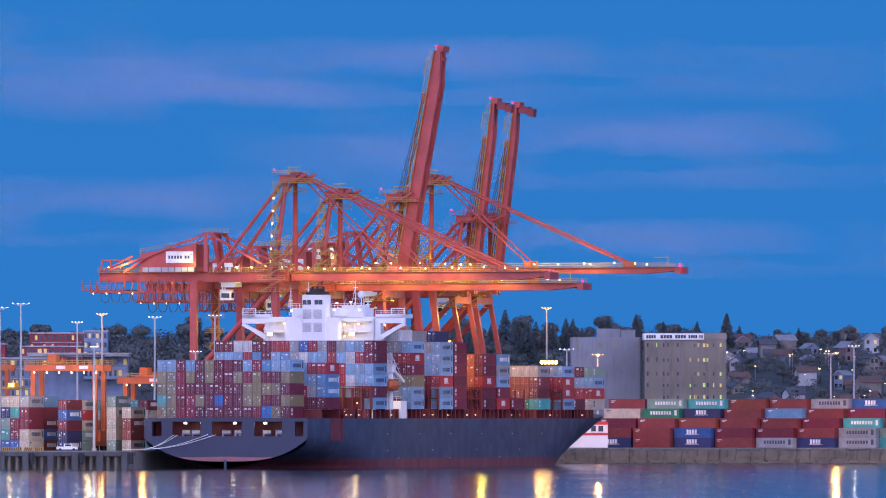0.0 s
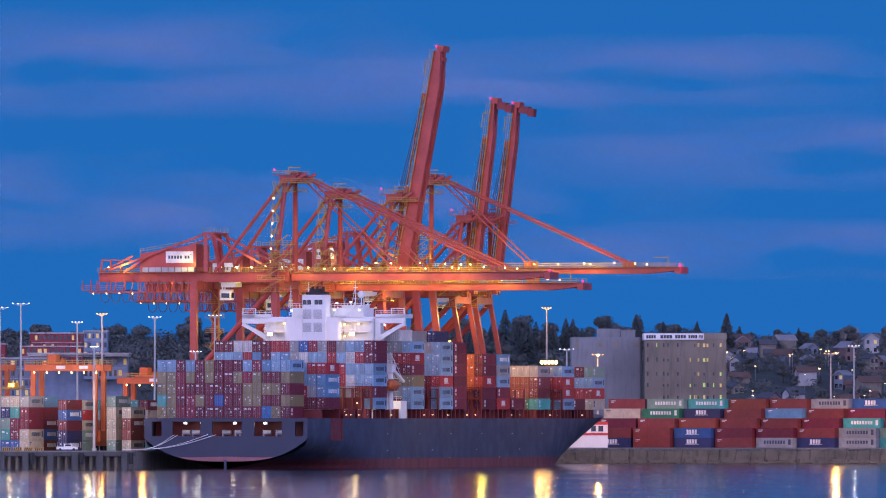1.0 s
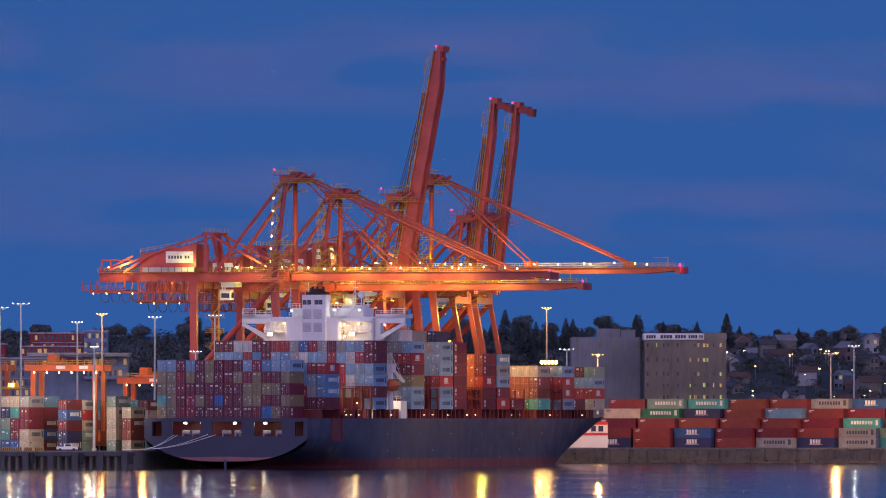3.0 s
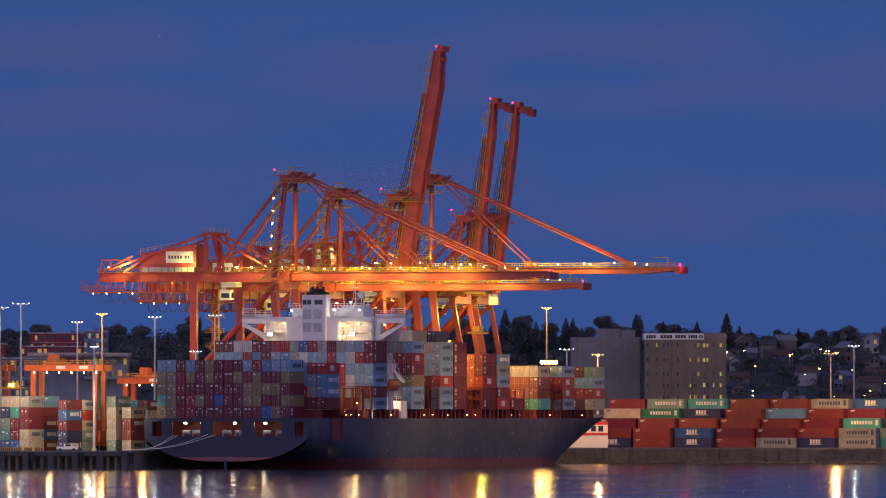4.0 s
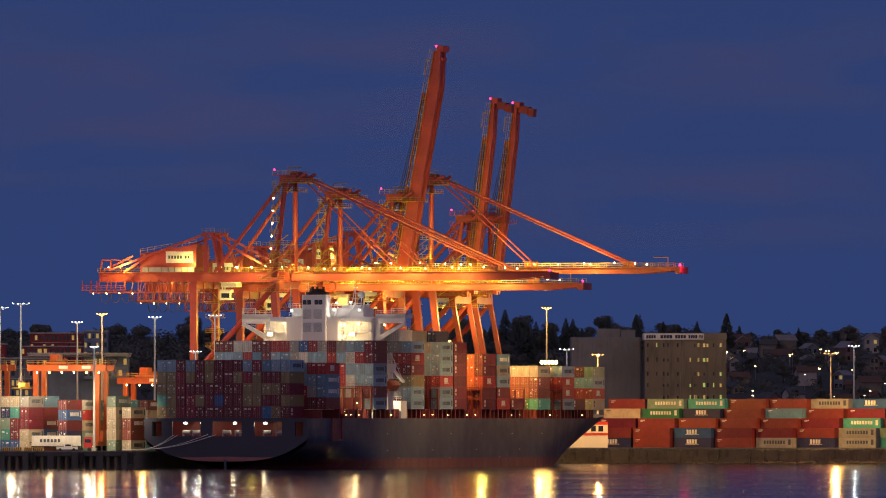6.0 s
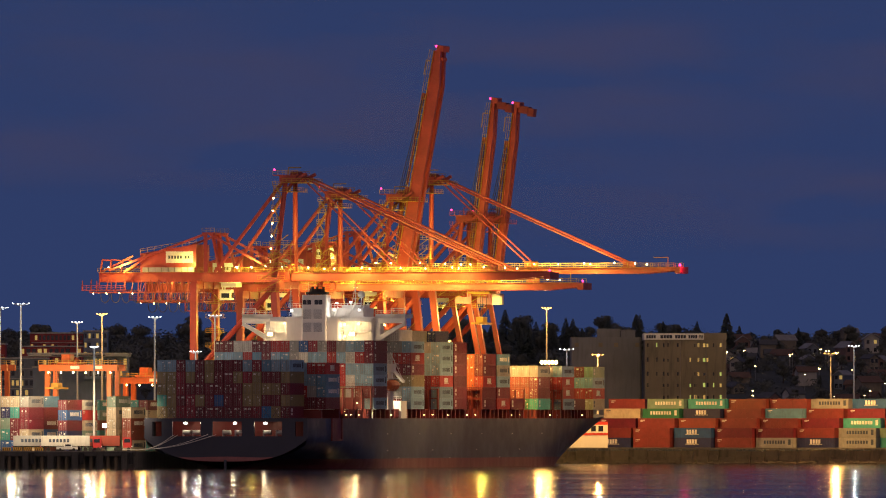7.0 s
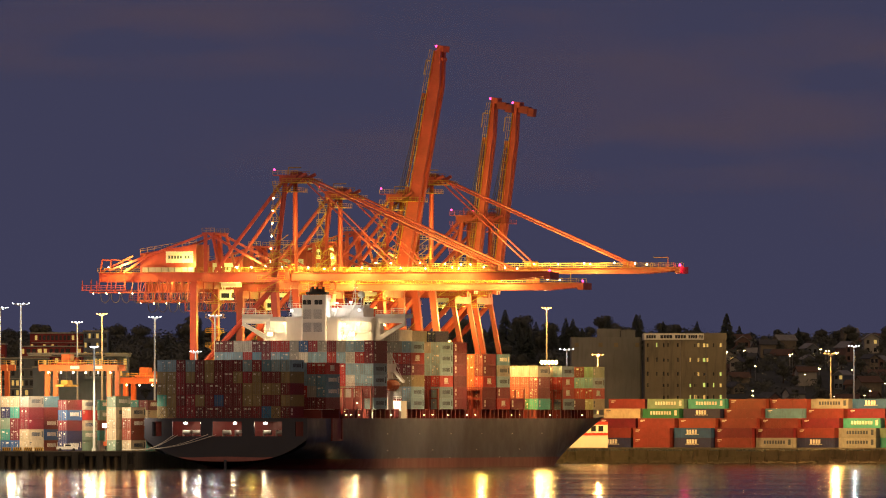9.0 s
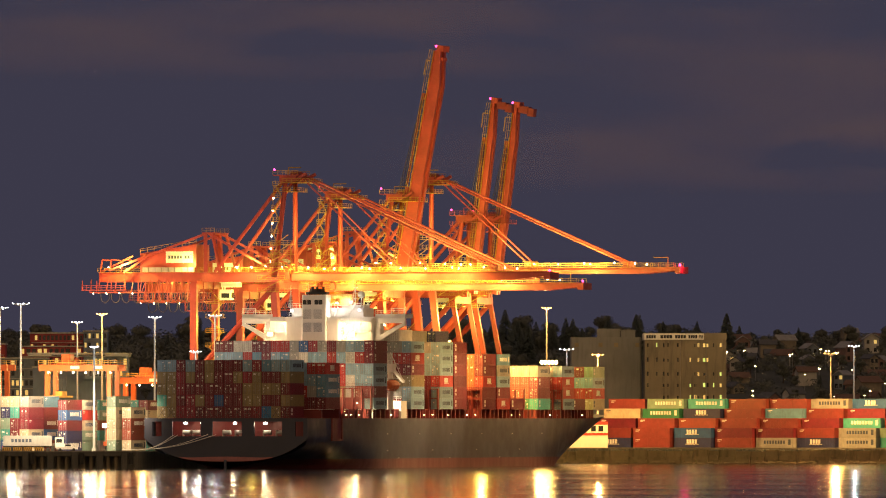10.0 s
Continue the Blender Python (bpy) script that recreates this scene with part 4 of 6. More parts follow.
lamp("crane_floodlight", at(-20, 300, QUAY + 38), 5400, BOOM_LIGHT, 1.0)
lamp("crane_floodlight", at(-32, 240, QUAY + 18), 9000, BOOM_LIGHT, 1.0)


# fill spots added at boom height over the water side of the ship
for a, b, z in ((36, 112, 44), (38, 135, 46), (36, 172, 43), (40, 259, 49), (30, 205, 44)):
    spot("ship_side_fill", at(a, b, z), at(a - 10, b + 2, 0), 10000, SODIUM, 150, 0.8)
# narrow spots added at the boom ends to brighten the hull
for a, b, z, b2, watts in ((44, 135, 47, 84, 70000), (42, 176, 45, 110, 80000), (44, 263, 51, 190, 60000)):
    spot("ship_side_fill", at(a, b, z), at(21, b2, 4), watts, (1.0, 0.60, 0.22), 34, 0.8)
lamp("beacon_light", at(-26 + 75.2, 263 - 4, QUAY + 50.5), 900, (1.0, 0.03, 0.14), 0.3)


# ---------------------------------------------------------------- the ship's lights
G_FLARE = glow("blazing_sodium", (1.0, 0.60, 0.16), 14)
def ship_lamp(a, b, z, watts, rgb, material, r=0.4, label="bright deck floodlight on the ship"):
    s = thing("floodlight", berth(a, b, z), label, "lamp", "ship's floodlights")
    g = Geo()
    g.box(-0.12, 0.12, 0.3, 1.2, -0.1, 0.1)
    g.chamfered(-r, r, -0.1, 0.4, -r * 0.6, r * 0.6, 0.1)
    part("bracket", g, M_GREY, s)
    g = Geo()
    g.chamfered(-r * 0.9, r * 0.9, -0.2, -0.1, -r * 0.5, r * 0.5, 0.02)
    part("lens", g, material, s)
    if watts:
        lamp("floodlight_beam", at(a, b - (4.5 if watts > 700 else 1.6), z - 0.2), watts, rgb, 0.5)


ship_lamp(-11.8, 76.0, 34.4, 560, (1.0, 0.68, 0.34), G_WARM, 0.75)
ship_lamp(10.2, 76.0, 34.4, 640, (1.0, 0.68, 0.34), G_WARM, 0.8)
for a, z in ((-7.0, 40.5), (4.6, 40.6), (11.2, 40.6), (5.2, 42.4), (9.0, 42.6)):
    ship_lamp(a, 79.2, z, 55, (1.0, 0.88, 0.72), G_WHITE, 0.35)
for a, z in ((-8.9, 37.2), (7.4, 36.9), (11.2, 37.0), (7.3, 33.8)):
    ship_lamp(a, 79.0, z, 90, WARM, G_WARM, 0.3, "small warm gallery lamp on the superstructure")
for a in (-11.9, -7.5, 1.1, 9.1):
    ship_lamp(a, 4.0, 11.5, 150, (1.0, 0.80, 0.50), G_WHITE, 0.5, "lit tube lamp above the mooring deck")
for a, b, z in ((9.5, 50, 18.2), (14.0, 50, 19.5), (18.5, 53, 16.6), (4.0, 50, 17.0), (20.4, 35, 14.5)):
    ship_lamp(a, b, z, 520, WARM, G_WARM, 0.2, "small warm lamp between the container bays")
for b in (36, 40, 47, 54, 76, 84, 106, 114, 128, 146, 154, 188, 196, 226, 232, 258):
    ship_lamp(20.7, b, 13.6, 0, WARM, G_WARM, 0.16, "small warm lamp along the deck edge")
ship_lamp(19.0, 84, 17.0, 900, (1.0, 0.8, 0.5), G_WARM, 0.4, "lamp by the deck crane")
ship_lamp(14.0, 87.5, 25.0, 900, (1.0, 0.75, 0.45), G_WARM, 0.4, "lamp by the deck crane")
# the sodium floodlights above the forward bays
# this one is added, only to light the box ends behind it
ship_lamp(13.0, 202.0, 28.0, 14000, SODIUM, G_SODIUM, 0.5)
FLARE = thing("floodlight_mast", berth(19.6, 229.0, 12.6), "post with a row of blazing sodium floodlights above the deck", "lamp", "ship's floodlights")
g = Geo()
g.beam((0, 0, 0), (0, 0, 15.0), 0.3, n=8)
g.box(-2.4, 2.4, -0.1, 0.1, 14.7, 15.0)
part("post", g, M_MAROON, FLARE)
bulb(FLARE, [(-2.0 + i, -0.3, 15.2) for i in range(5)], G_FLARE, 0.5, "lamp_head")
lamp("floodlight_beam", at(19.6, 219.0, 27.6), 11000, SODIUM, 0.6)
ship_lamp(14.5, 150.6, 33.0, 9000, SODIUM, G_SODIUM, 0.5)
ship_lamp(8.0, 112.0, 37.0, 4000, SODIUM, G_WARM, 0.5)


# ---------------------------------------------------------------- light masts
def mast(x, y, ztop, colour, base=QUAY, arms=2.6, out=1.5):
    m = thing("light_mast", pose(x, y, base), "tall galvanised light mast with a lit crossbar of floodlights", "street lamp", "light masts")
    h = ztop - base
    g = Geo()
    g.beam((0, 0, 0), (0, 0, h), 0.75, n=10, w2=0.4)
    g.beam((0, 0, 0), (0, 0, 0.8), 1.2, n=10)
    part("pole", g, M_GREY, m)
    g = Geo()
    g.box(-arms, arms, -0.12, 0.12, h - 0.1, h + 0.1)
    g.box(-arms * 0.5, arms * 0.5, -0.5, 0.5, h - 0.35, h - 0.2)
    # invented arm that carries the light forward to brighten the box fronts
    if out > 2:
        g.beam((0, 0, h - 0.6), (0, -out, h), 0.3, 0.4)
    part("crossbar", g, M_GREY, m)
    for i in range(4):
        q = -arms + 2 * arms * i / 3
        g = Geo()
        g.box(q - 0.2, q + 0.2, -0.3, 0.3, h + 0.08, h + 0.26)
        part("lamp_head", g, {"sodium": G_SODIUM, "white": G_WHITE, "warm": G_WARM}[colour], m)
    rgb = {"sodium": SODIUM, "white": (0.85, 0.95, 1.0), "warm": WARM}[colour]
    # the light hangs forward of the mast, off the lamp heads
    lamp("mast_light", (x, y - max(out, 10.0), ztop - 0.4), {"sodium": 9000 if out < 2 else 30000, "white": 850, "warm": 5000}[colour], rgb, 0.5)


for x, y, z, c, arms, out in ((-113.6, 3060, 41.0, "white", 2.0, 1.5), (-108.2, 3060, 42.0, "white", 2.0, 1.5), (-96.5, 3150, 38.0, "white", 1.3, 1.5), (-89.4, 3130, 40.0, "sodium", 1.3, 1.5), (-88.0, 3012, 30.6, "white", 0.9, 1.5),
                         (-74.6, 3090, 38.8, "white", 1.5, 1.5), (-59.4, 3110, 39.4, "white", 1.5, 1.5), (-63.0, 3040, 29.6, "white", 1.3, 1.5),
                         (29.0, 3340, 43.5, "sodium", 1.2, 1.5), (44.2, 3412, 30.8, "sodium", 1.5, 16), (36.5, 3520, 33.0, "white", 2.0, 1.5), (111.2, 3424, 31.2, "sodium", 1.8, 44), (121.5, 3530, 34.0, "white", 1.5, 1.5)):
    mast(x, y, z, c, arms=arms, out=out)


# ---------------------------------------------------------------- yards
ROT = pose(0, 0, 0, 0, 0, TURN)


def yard_left():
    # x, y, and the columns from the berth side in, near boxes then the ones behind, tiers from below
    for x, y, h, columns in ((-104.6, 3014, 2.77, ("CCMMG|UBMMS", "BMMTC|.....", "BTANC|.....")),
                             (-95.0, 3018, 2.59, ("NNMBM|AACRG",)), (-82.8, 3022, 2.77, ("ACCCA",)), (-78.9, 3020, 2.77, ("CUUC",)),
                             (-76.0, 3072, 2.59, ("TMGCM", "AMCLT", "MUCGA")), (-88.5, 3078, 2.59, ("GTUAT", "MUCAT", "UMGWA", "MCBTA")),
                             (-102.0, 3080, 2.59, ("MUGC", "CUAB", "NMAC", "GMTC"))):
        for c, column in enumerate(columns):
            for d, tiers in enumerate(column.split("|")):
                for t, letter in enumerate(tiers):
                    m = Matrix.Translation((x, y, QUAY)) @ ROT @ pose(-BOX_W / 2 - c * 2.5, d * 12.5, t * (h + 0.01))
                    if letter == ".":
                        hidden_box(m, h)
                    else:
                        container(m, SHORT[letter], "stacked in the terminal yard", "containers in the yard", h, BOX_L, rng.choice(["small", "word", ""]) if c == 0 else "")


yard_left()
# each terrace is one row further back and one box higher; colours from the lowest terrace up
RCOL = ["NKMCK", "KKKEA", "NBUNT", "KMKKU", "GMKSK", "NKMKG", "GGTMB", "TAUKB"]
RMARK = {"navy": "logo", "blue": "logo", "green": "word", "sage": "word", "grey": "word", "teal": "word"}


def yard_right():
    # blocks of forty-foot boxes turned 32 degrees to the wall
    e = Vector((math.cos(radians(-32)), math.sin(radians(-32)), 0))
    back = Vector((-e.y, e.x, 0))
    for i in range(8):
        base = Vector((43.5 + 11.6 * i, 3426 - 5.2 * i, QUAY + 0.02))
        if i == 0:
            base += e * -0.9 + back * 2.62
        for row in range(4):
            top = row + 2
            for t in range(top):
                mm = Matrix.Translation(base + back * (2.62 * row) + Vector((0, 0, t * 2.78))) @ pose(0, 0, 0, 0, 0, -122.0)
                if t < top - 1 and row > 0:
                    hidden_box(mm, 2.77)
                    continue
                colour = SHORT[RCOL[i][t]]
                container(mm, colour, "stacked behind the seawall", "containers behind the seawall", 2.77, BOX_L, RMARK.get(colour, "small"))


yard_right()


piece("stacked_containers", HIDDEN, M_MAROON, "maroon shipping containers shut in among the stacks", "shipping containers", "stuff")


# ---------------------------------------------------------------- grain elevator and silos
M_SILL = paint("weathered_louvre", (0.30, 0.25, 0.17), 0.8)


def silo_block():
    s = thing("silo_building", pose(56.0, 3600, QUAY), "smooth pale grey concrete grain silo block", "silo")
    g = Geo()
    g.chamfered(-17.5, 3.8, 0, 30, 0, 32.8, 0.5)
    part("wall", g, M_SILO, s)
    for i in range(8):
        g = Geo()
        x = -16.0 + i * 2.66
        g.beam((x, 1.32, 0.0), (x, 1.32, 32.2), 2.64, n=24)
        part("silo_bin", g, M_SILO, s)
    for i, x in enumerate((-15.6, -8.4, -3.7, 2.7)):
        g = Geo()
        g.box(x - 0.7, x + 0.5, -0.12, 0.4, 29.9, 31.1)
        part("window", g, M_SILL, s)
    g = Geo()
    g.box(-9.5, -2.5, 2, 12, 32.8, 35.4)
    g.box(-2.3, 2.0, 1.5, 9, 32.8, 34.9)
    g.box(-2.5, 2.2, 1.3, 9.2, 34.9, 35.1)
    part("roof_house", g, M_SILO, s)
    e = thing("grain_elevator", pose(60.5, 3575, QUAY), "old ribbed concrete grain elevator with stained walls and lit windows", "industrial building")
    g = Geo()
    g.box(0, 24.2, 0.6, 30, 0, 31.9)
    part("wall", g, M_SILO_OLD, e)
    for i in range(25):
        g = Geo()
        x = 0.2 + i * 1.0
        g.box(x - 0.16, x + 0.16, 0.3, 0.62, 0, 31.4)
        part("pilaster", g, M_SILO_OLD, e)
    g = Geo()
    g.box(-0.4, 17.6, 0.0, 30, 31.9, 33.8)
    part("parapet", g, M_WHITE, e)
    g = Geo()
    g.box(17.6, 24.4, 0.3, 30, 31.9, 33.9)
    part("parapet", g, M_SILO_OLD, e, "crumbling stained end of the parapet")
    r = random.Random(3)
    for z in (29.7, 25.3, 21.1, 17.7, 14.1):
        for x in (0.9, 3.4, 5.5, 7.0, 9.9, 13.4, 15.1, 16.1, 17.7, 18.7, 20.4, 22.6):
            if r.random() < 0.2:
                continue
            lit = r.random() < (0.10 if x < 12 else 0.55)
            w, h = r.uniform(0.26, 0.36), r.uniform(0.9, 1.3)
            g = Geo()
            g.box(x - w - 0.1, x + w + 0.1, 0.27, 0.61, z - 0.15, z)
            g.box(x - w - 0.1, x + w + 0.1, 0.27, 0.61, z + h, z + h + 0.1)
            frame_ = part("window", g, M_SILL, e)
            g = Geo()
            g.box(x - w, x + w, 0.32, 0.59, z, z + h)
            part("pane", g, (G_WINDOW_GREEN if r.random() < 0.4 else G_WINDOW) if lit else M_GLASS, frame_)
    for i, (x0, x1) in enumerate(((0.4, 3.2), (4.6, 8.1), (9.0, 12.2), (13.0, 15.6), (16.1, 17.3))):
        g = Geo()
        g.box(x0, x1, -0.05, 0.02, 32.3, 33.3)
        part("roof_window", g, M_GLASS, e)
        for k in range(3):
            g = Geo()
            x = x0 + (x1 - x0) * (k + 1) / 4
            g.box(x - 0.05, x + 0.05, -0.09, -0.05, 32.3, 33.3)
            part("glazing_bar", g, M_WHITE, e)
    for x in (10.6, 18.3):                                 # downpipes and a stair run
        g = Geo()
        g.beam((x, 0.1, 4), (x, 0.1, 31.6), 0.22, n=6)
        part("downpipe", g, M_ROD, e)


silo_block()


# ---------------------------------------------------------------- the hill and its trees
def hill_z(x, y):
    east = 1.0 / (1 + math.exp(-(x - 70) / 15))
    t = max(0.0, min(1.0, (y - 3720) / (640 - 60 * east)))
    up = t * t * (3 - 2 * t) * (1 - 0.35 * east) + t * 0.35 * east
    return QUAY + up * (31 + 3 * east + 4 * noise.noise(Vector((x * 0.008, y * 0.004, 0.3))))


def hill():
    g = Geo()
    xs = [-900 + 25 * i for i in range(73)]
    ys = [3700 + 40 * i for i in range(31)]
    v = [(x, y, hill_z(x, y) + (0.02 if y > 3750 else -0.4)) for y in ys for x in xs]
    n = len(xs)
    g.add(v, [(j * n + i, j * n + i + 1, (j + 1) * n + i + 1, (j + 1) * n + i) for j in range(len(ys) - 1) for i in range(n - 1)])
    ob = piece("hillside", g, paint("dark_grass", (0.075, 0.085, 0.07), 0.85, streak=False, fine=0.1, coarse=0.02), "wooded hillside behind the harbour", "hill")
    for p in ob.data.polygons:
        p.use_smooth = True


hill()
# distance haze is put into these lifted, bluish colours; gloss adds sky sheen
M_LEAF = paint("haze_tinted_foliage", (0.120, 0.135, 0.125), 0.48, wear=0.15, dirt=(0.02, 0.03, 0.02), fine=0.6, streak=False)
M_CONIFER = paint("haze_tinted_conifer", (0.085, 0.110, 0.110), 0.5, wear=0.15, dirt=(0.015, 0.02, 0.015), fine=0.6, streak=False)
M_TRUNK = paint("bark", (0.09, 0.065, 0.045), 0.9)


def leaf_clumps(g, r, centre, radius, count, size):
    """Small leaf tufts scattered over an uneven crown."""
    for _ in range(count):
        d = Vector((r.gauss(0, 1), r.gauss(0, 1), r.gauss(0, 1))).normalized()
        k = r.uniform(0.55, 1.05)
        c = Vector(centre) + Vector((d.x * radius[0], d.y * radius[1], d.z * radius[2])) * k
        s = size * r.uniform(0.6, 1.4)
        u = Vector((r.gauss(0, 1), r.gauss(0, 1), r.gauss(0, 1))).normalized()
        w = u.cross(d).normalized() if u.cross(d).length > 0.01 else Vector((1, 0, 0))
        q = w.cross(d)
        g.add([c + w * s, c + q * s * 0.8, c - w * s, c - q * s * 0.8 + d * s * 0.4], [(0, 1, 2), (0, 2, 3)])


def broadleaf(seed, h, w):
    r = random.Random(seed)
    t = Geo()
    t.beam((0, 0, -1), (0.2, 0, h * 0.45), 0.9, n=8, w2=0.5)
    for i in range(6):
        a = i * 1.1
        t.beam((0.1, 0, h * (0.25 + 0.04 * i)), (math.cos(a) * w * 0.35, math.sin(a) * w * 0.35, h * 0.7), 0.35, n=6, w2=0.12)
    c = Geo()
    for _ in range(11):
        a = r.uniform(0, 6.28)
        k = r.uniform(0, 0.36) * w
        rad = w * r.uniform(0.13, 0.30)
        leaf_clumps(c, r, (math.cos(a) * k, math.sin(a) * k, h * r.uniform(0.42, 0.82)), (rad, rad, rad * 0.8), 260, 0.45)
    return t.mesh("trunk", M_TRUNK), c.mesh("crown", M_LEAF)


def conifer(seed, h, w):
    r = random.Random(seed)
    t = Geo()
    t.beam((0, 0, -1), (0, 0, h), 0.9, n=8, w2=0.1)
    c = Geo()
    k = 34
    for i in range(k):
        z = h * (0.12 + 0.88 * i / k)
        rad = w * 0.5 * (1 - i / k) ** 0.8 * r.uniform(0.75, 1.15) + 0.15
        for j in range(13):
            a = r.uniform(0, 6.28)
            e = Vector((math.cos(a) * rad, math.sin(a) * rad, z - rad * 0.35))
            s = Vector((-math.sin(a), math.cos(a), 0)) * max(0.22, rad * 0.17)
            c.add([(0, 0, z + 0.5), e + s, e + Vector((0, 0, 0.5)), e - s], [(0, 1, 2), (0, 2, 3)])
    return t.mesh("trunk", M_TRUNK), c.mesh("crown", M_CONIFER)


BROAD = [broadleaf(11 + i, 13 + i * 1.5, 11 + i) for i in range(4)]
CONIFERS = [conifer(31 + i, 17 + 2.5 * i, 10.0 + 1.1 * i) for i in range(4)]


def tree(x, y, kind, k, scale, turn):
    trunk, crown = kind[k]
    ob = thing("tree", Matrix.Translation((x, y, hill_z(x, y))) @ pose(0, 0, 0, 0, 0, turn) @ Matrix.Scale(scale, 4),
               "tall dark conifer on the hillside" if kind is CONIFERS else "leafy broadleaf tree on the hillside", "tree", "hillside trees")
    for nm, me in (("trunk", trunk), ("crown", crown)):
        o = new(nm, me)
        o.parent = ob


def woods():
    r = random.Random(5)
    for x0, x1, y0, y1, count, mixc in ((-190, -20, 3900, 4480, 70, 0.10), (-20, 92, 4000, 4480, 80, 0.40), (92, 200, 3760, 4480, 125, 0.10)):
        for _ in range(count):
            x, y = r.uniform(x0, x1), r.uniform(y0, y1)
            con = r.random() < mixc
            small = (0.5 if y < 4200 else 0.58) if x > 92 else (0.62 if y < 4200 else 0.95)
            tree(x, y, CONIFERS if con else BROAD, r.randrange(4), (0.78 if con else 1.0) * small * r.uniform(0.55, 0.9), r.uniform(0, 360))
    # the tall conifers that stand over the ridge
    for x, top, k in ((22.0, 548, 0.9), (26.5, 566, 0.7), (30.0, 572, 0.6), (39.0, 573, 0.6), (43.5, 562, 0.75), (46.0, 564, 0.75), (58.5, 559, 0.85), (68.5, 557, 0.8),
                      (78.0, 569, 0.6), (90.0, 569, 0.7), (100.5, 555, 0.95), (105.0, 577, 0.6), (-120.0, 588, 0.6), (126.0, 580, 0.6)):
        y = 4230 + 8 * (int(x * 7) % 9)
        tip = 12.5 + (742.2 - top) / 21130 * y
        kind = int(abs(x)) % 4
        tree(x * y / 4230, y, CONIFERS, kind, max(0.3, (tip - hill_z(x, y)) / (17 + 2.5 * kind)), 40 * x)
    # the closed wood behind, too dense to count
    g = Geo()
    for _ in range(800):
        x = r.uniform(-260, 260)
        y = r.uniform(4150, 4560) if x < 95 else r.uniform(4330, 4560)
        w = r.uniform(2.6, 6.0) * (0.8 if x > 95 else 1.0)
        leaf_clumps(g, r, (x, y, hill_z(x, y) + w * 0.75), (w, w, w * 0.85), 150, 0.5)
    for _ in range(330):                                   # the ridge over the terminal's west end
        x, y = r.uniform(-165, -10), r.uniform(4180, 4500)
        w = r.uniform(3.0, 5.6)
        leaf_clumps(g, r, (x, y, hill_z(x, y) + w * 0.5), (w * 1.25, w, w), 150, 0.5)
    for _ in range(520):                                   # gardens and hedges among the houses
        x, y = r.uniform(88, 196), r.uniform(3770, 4340)
        w = r.uniform(1.1, 2.9)
        leaf_clumps(g, r, (x, y, hill_z(x, y) + w * 0.7), (w * 1.3, w, w), 70, 0.36)
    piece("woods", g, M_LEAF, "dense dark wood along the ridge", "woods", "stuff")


woods()


# ---------------------------------------------------------------- houses on the hill
ROOFS = [paint("roof_slate", (0.10, 0.11, 0.13), 0.7), paint("roof_brown", (0.16, 0.10, 0.08), 0.7), paint("roof_pale", (0.32, 0.33, 0.35), 0.6)]
WALLS = [paint("plaster_white", (0.46, 0.46, 0.46), 0.8), paint("plaster_beige", (0.28, 0.25, 0.20), 0.8), paint("plaster_blue", (0.17, 0.21, 0.27), 0.8), paint("plaster_rose", (0.24, 0.16, 0.15), 0.8)]


def gabled_house(x, y, w, d, h, wall, roof, turn, r, z=None):
    z = hill_z(x, y) - 0.6 if z is None else z
    s = thing("house", pose(x, y, z, 0, 0, turn), "gabled hillside house with a few lit windows", "house", "hillside houses")
    g = Geo()
    g.box(-w / 2, w / 2, -d / 2, d / 2, 0, h)
    ridge = h + w * 0.36
    g.add([(-w / 2, -d / 2, h), (w / 2, -d / 2, h), (0, -d / 2, ridge - 0.15), (-w / 2, d / 2, h), (w / 2, d / 2, h), (0, d / 2, ridge - 0.15)], [(0, 1, 2), (5, 4, 3)])
    part("wall", g, wall, s)
    g = Geo()
    for k in (1, -1):
        e = w / 2 + 0.5
        g.add([(0, -d / 2 - 0.5, ridge), (k * e, -d / 2 - 0.5, h - 0.3), (k * e, d / 2 + 0.5, h - 0.3), (0, d / 2 + 0.5, ridge),
               (0, -d / 2 - 0.5, ridge - 0.3), (k * e, -d / 2 - 0.5, h - 0.6), (k * e, d / 2 + 0.5, h - 0.6), (0, d / 2 + 0.5, ridge - 0.3)],
              [(0, 1, 2, 3), (7, 6, 5, 4), (0, 4, 5, 1), (1, 5, 6, 2), (2, 6, 7, 3)])
    part("roof", g, roof, s)
    n = max(2, int(w / 2.6))
    for f in range(int(h / 2.8)):
        for i in range(n):
            g = Geo()
            xx = -w / 2 + (i + 0.5) * w / n
            g.box(xx - 0.5, xx + 0.5, -d / 2 - 0.05, -d / 2 - 0.01, 0.9 + f * 2.8, 2.2 + f * 2.8)
            part("window", g, G_WINDOW if r.random() < 0.10 else M_GLASS, s)


def houses():
    r = random.Random(21)
    for i in range(96):
        x, y = r.uniform(90, 188), 3790 + 560 * (i / 96)
        gabled_house(x, y, r.uniform(3.2, 5.2), r.uniform(4.5, 8), r.choice([2.9, 2.9, 3.0, 5.6]), r.choice(WALLS), r.choice(ROOFS), r.uniform(-35, 35) + r.choice([0, 90]), r)
    for i in range(10):
        x, y = r.uniform(-20, 60), r.uniform(3800, 4100)
        gabled_house(x, y, r.uniform(7, 11), 9, 5.8, r.choice(WALLS), r.choice(ROOFS), r.uniform(-35, 35), r)
    gabled_house(128.8, 3470, 9.0, 16, 7.4, WALLS[0], ROOFS[2], 8, r, QUAY)


houses()


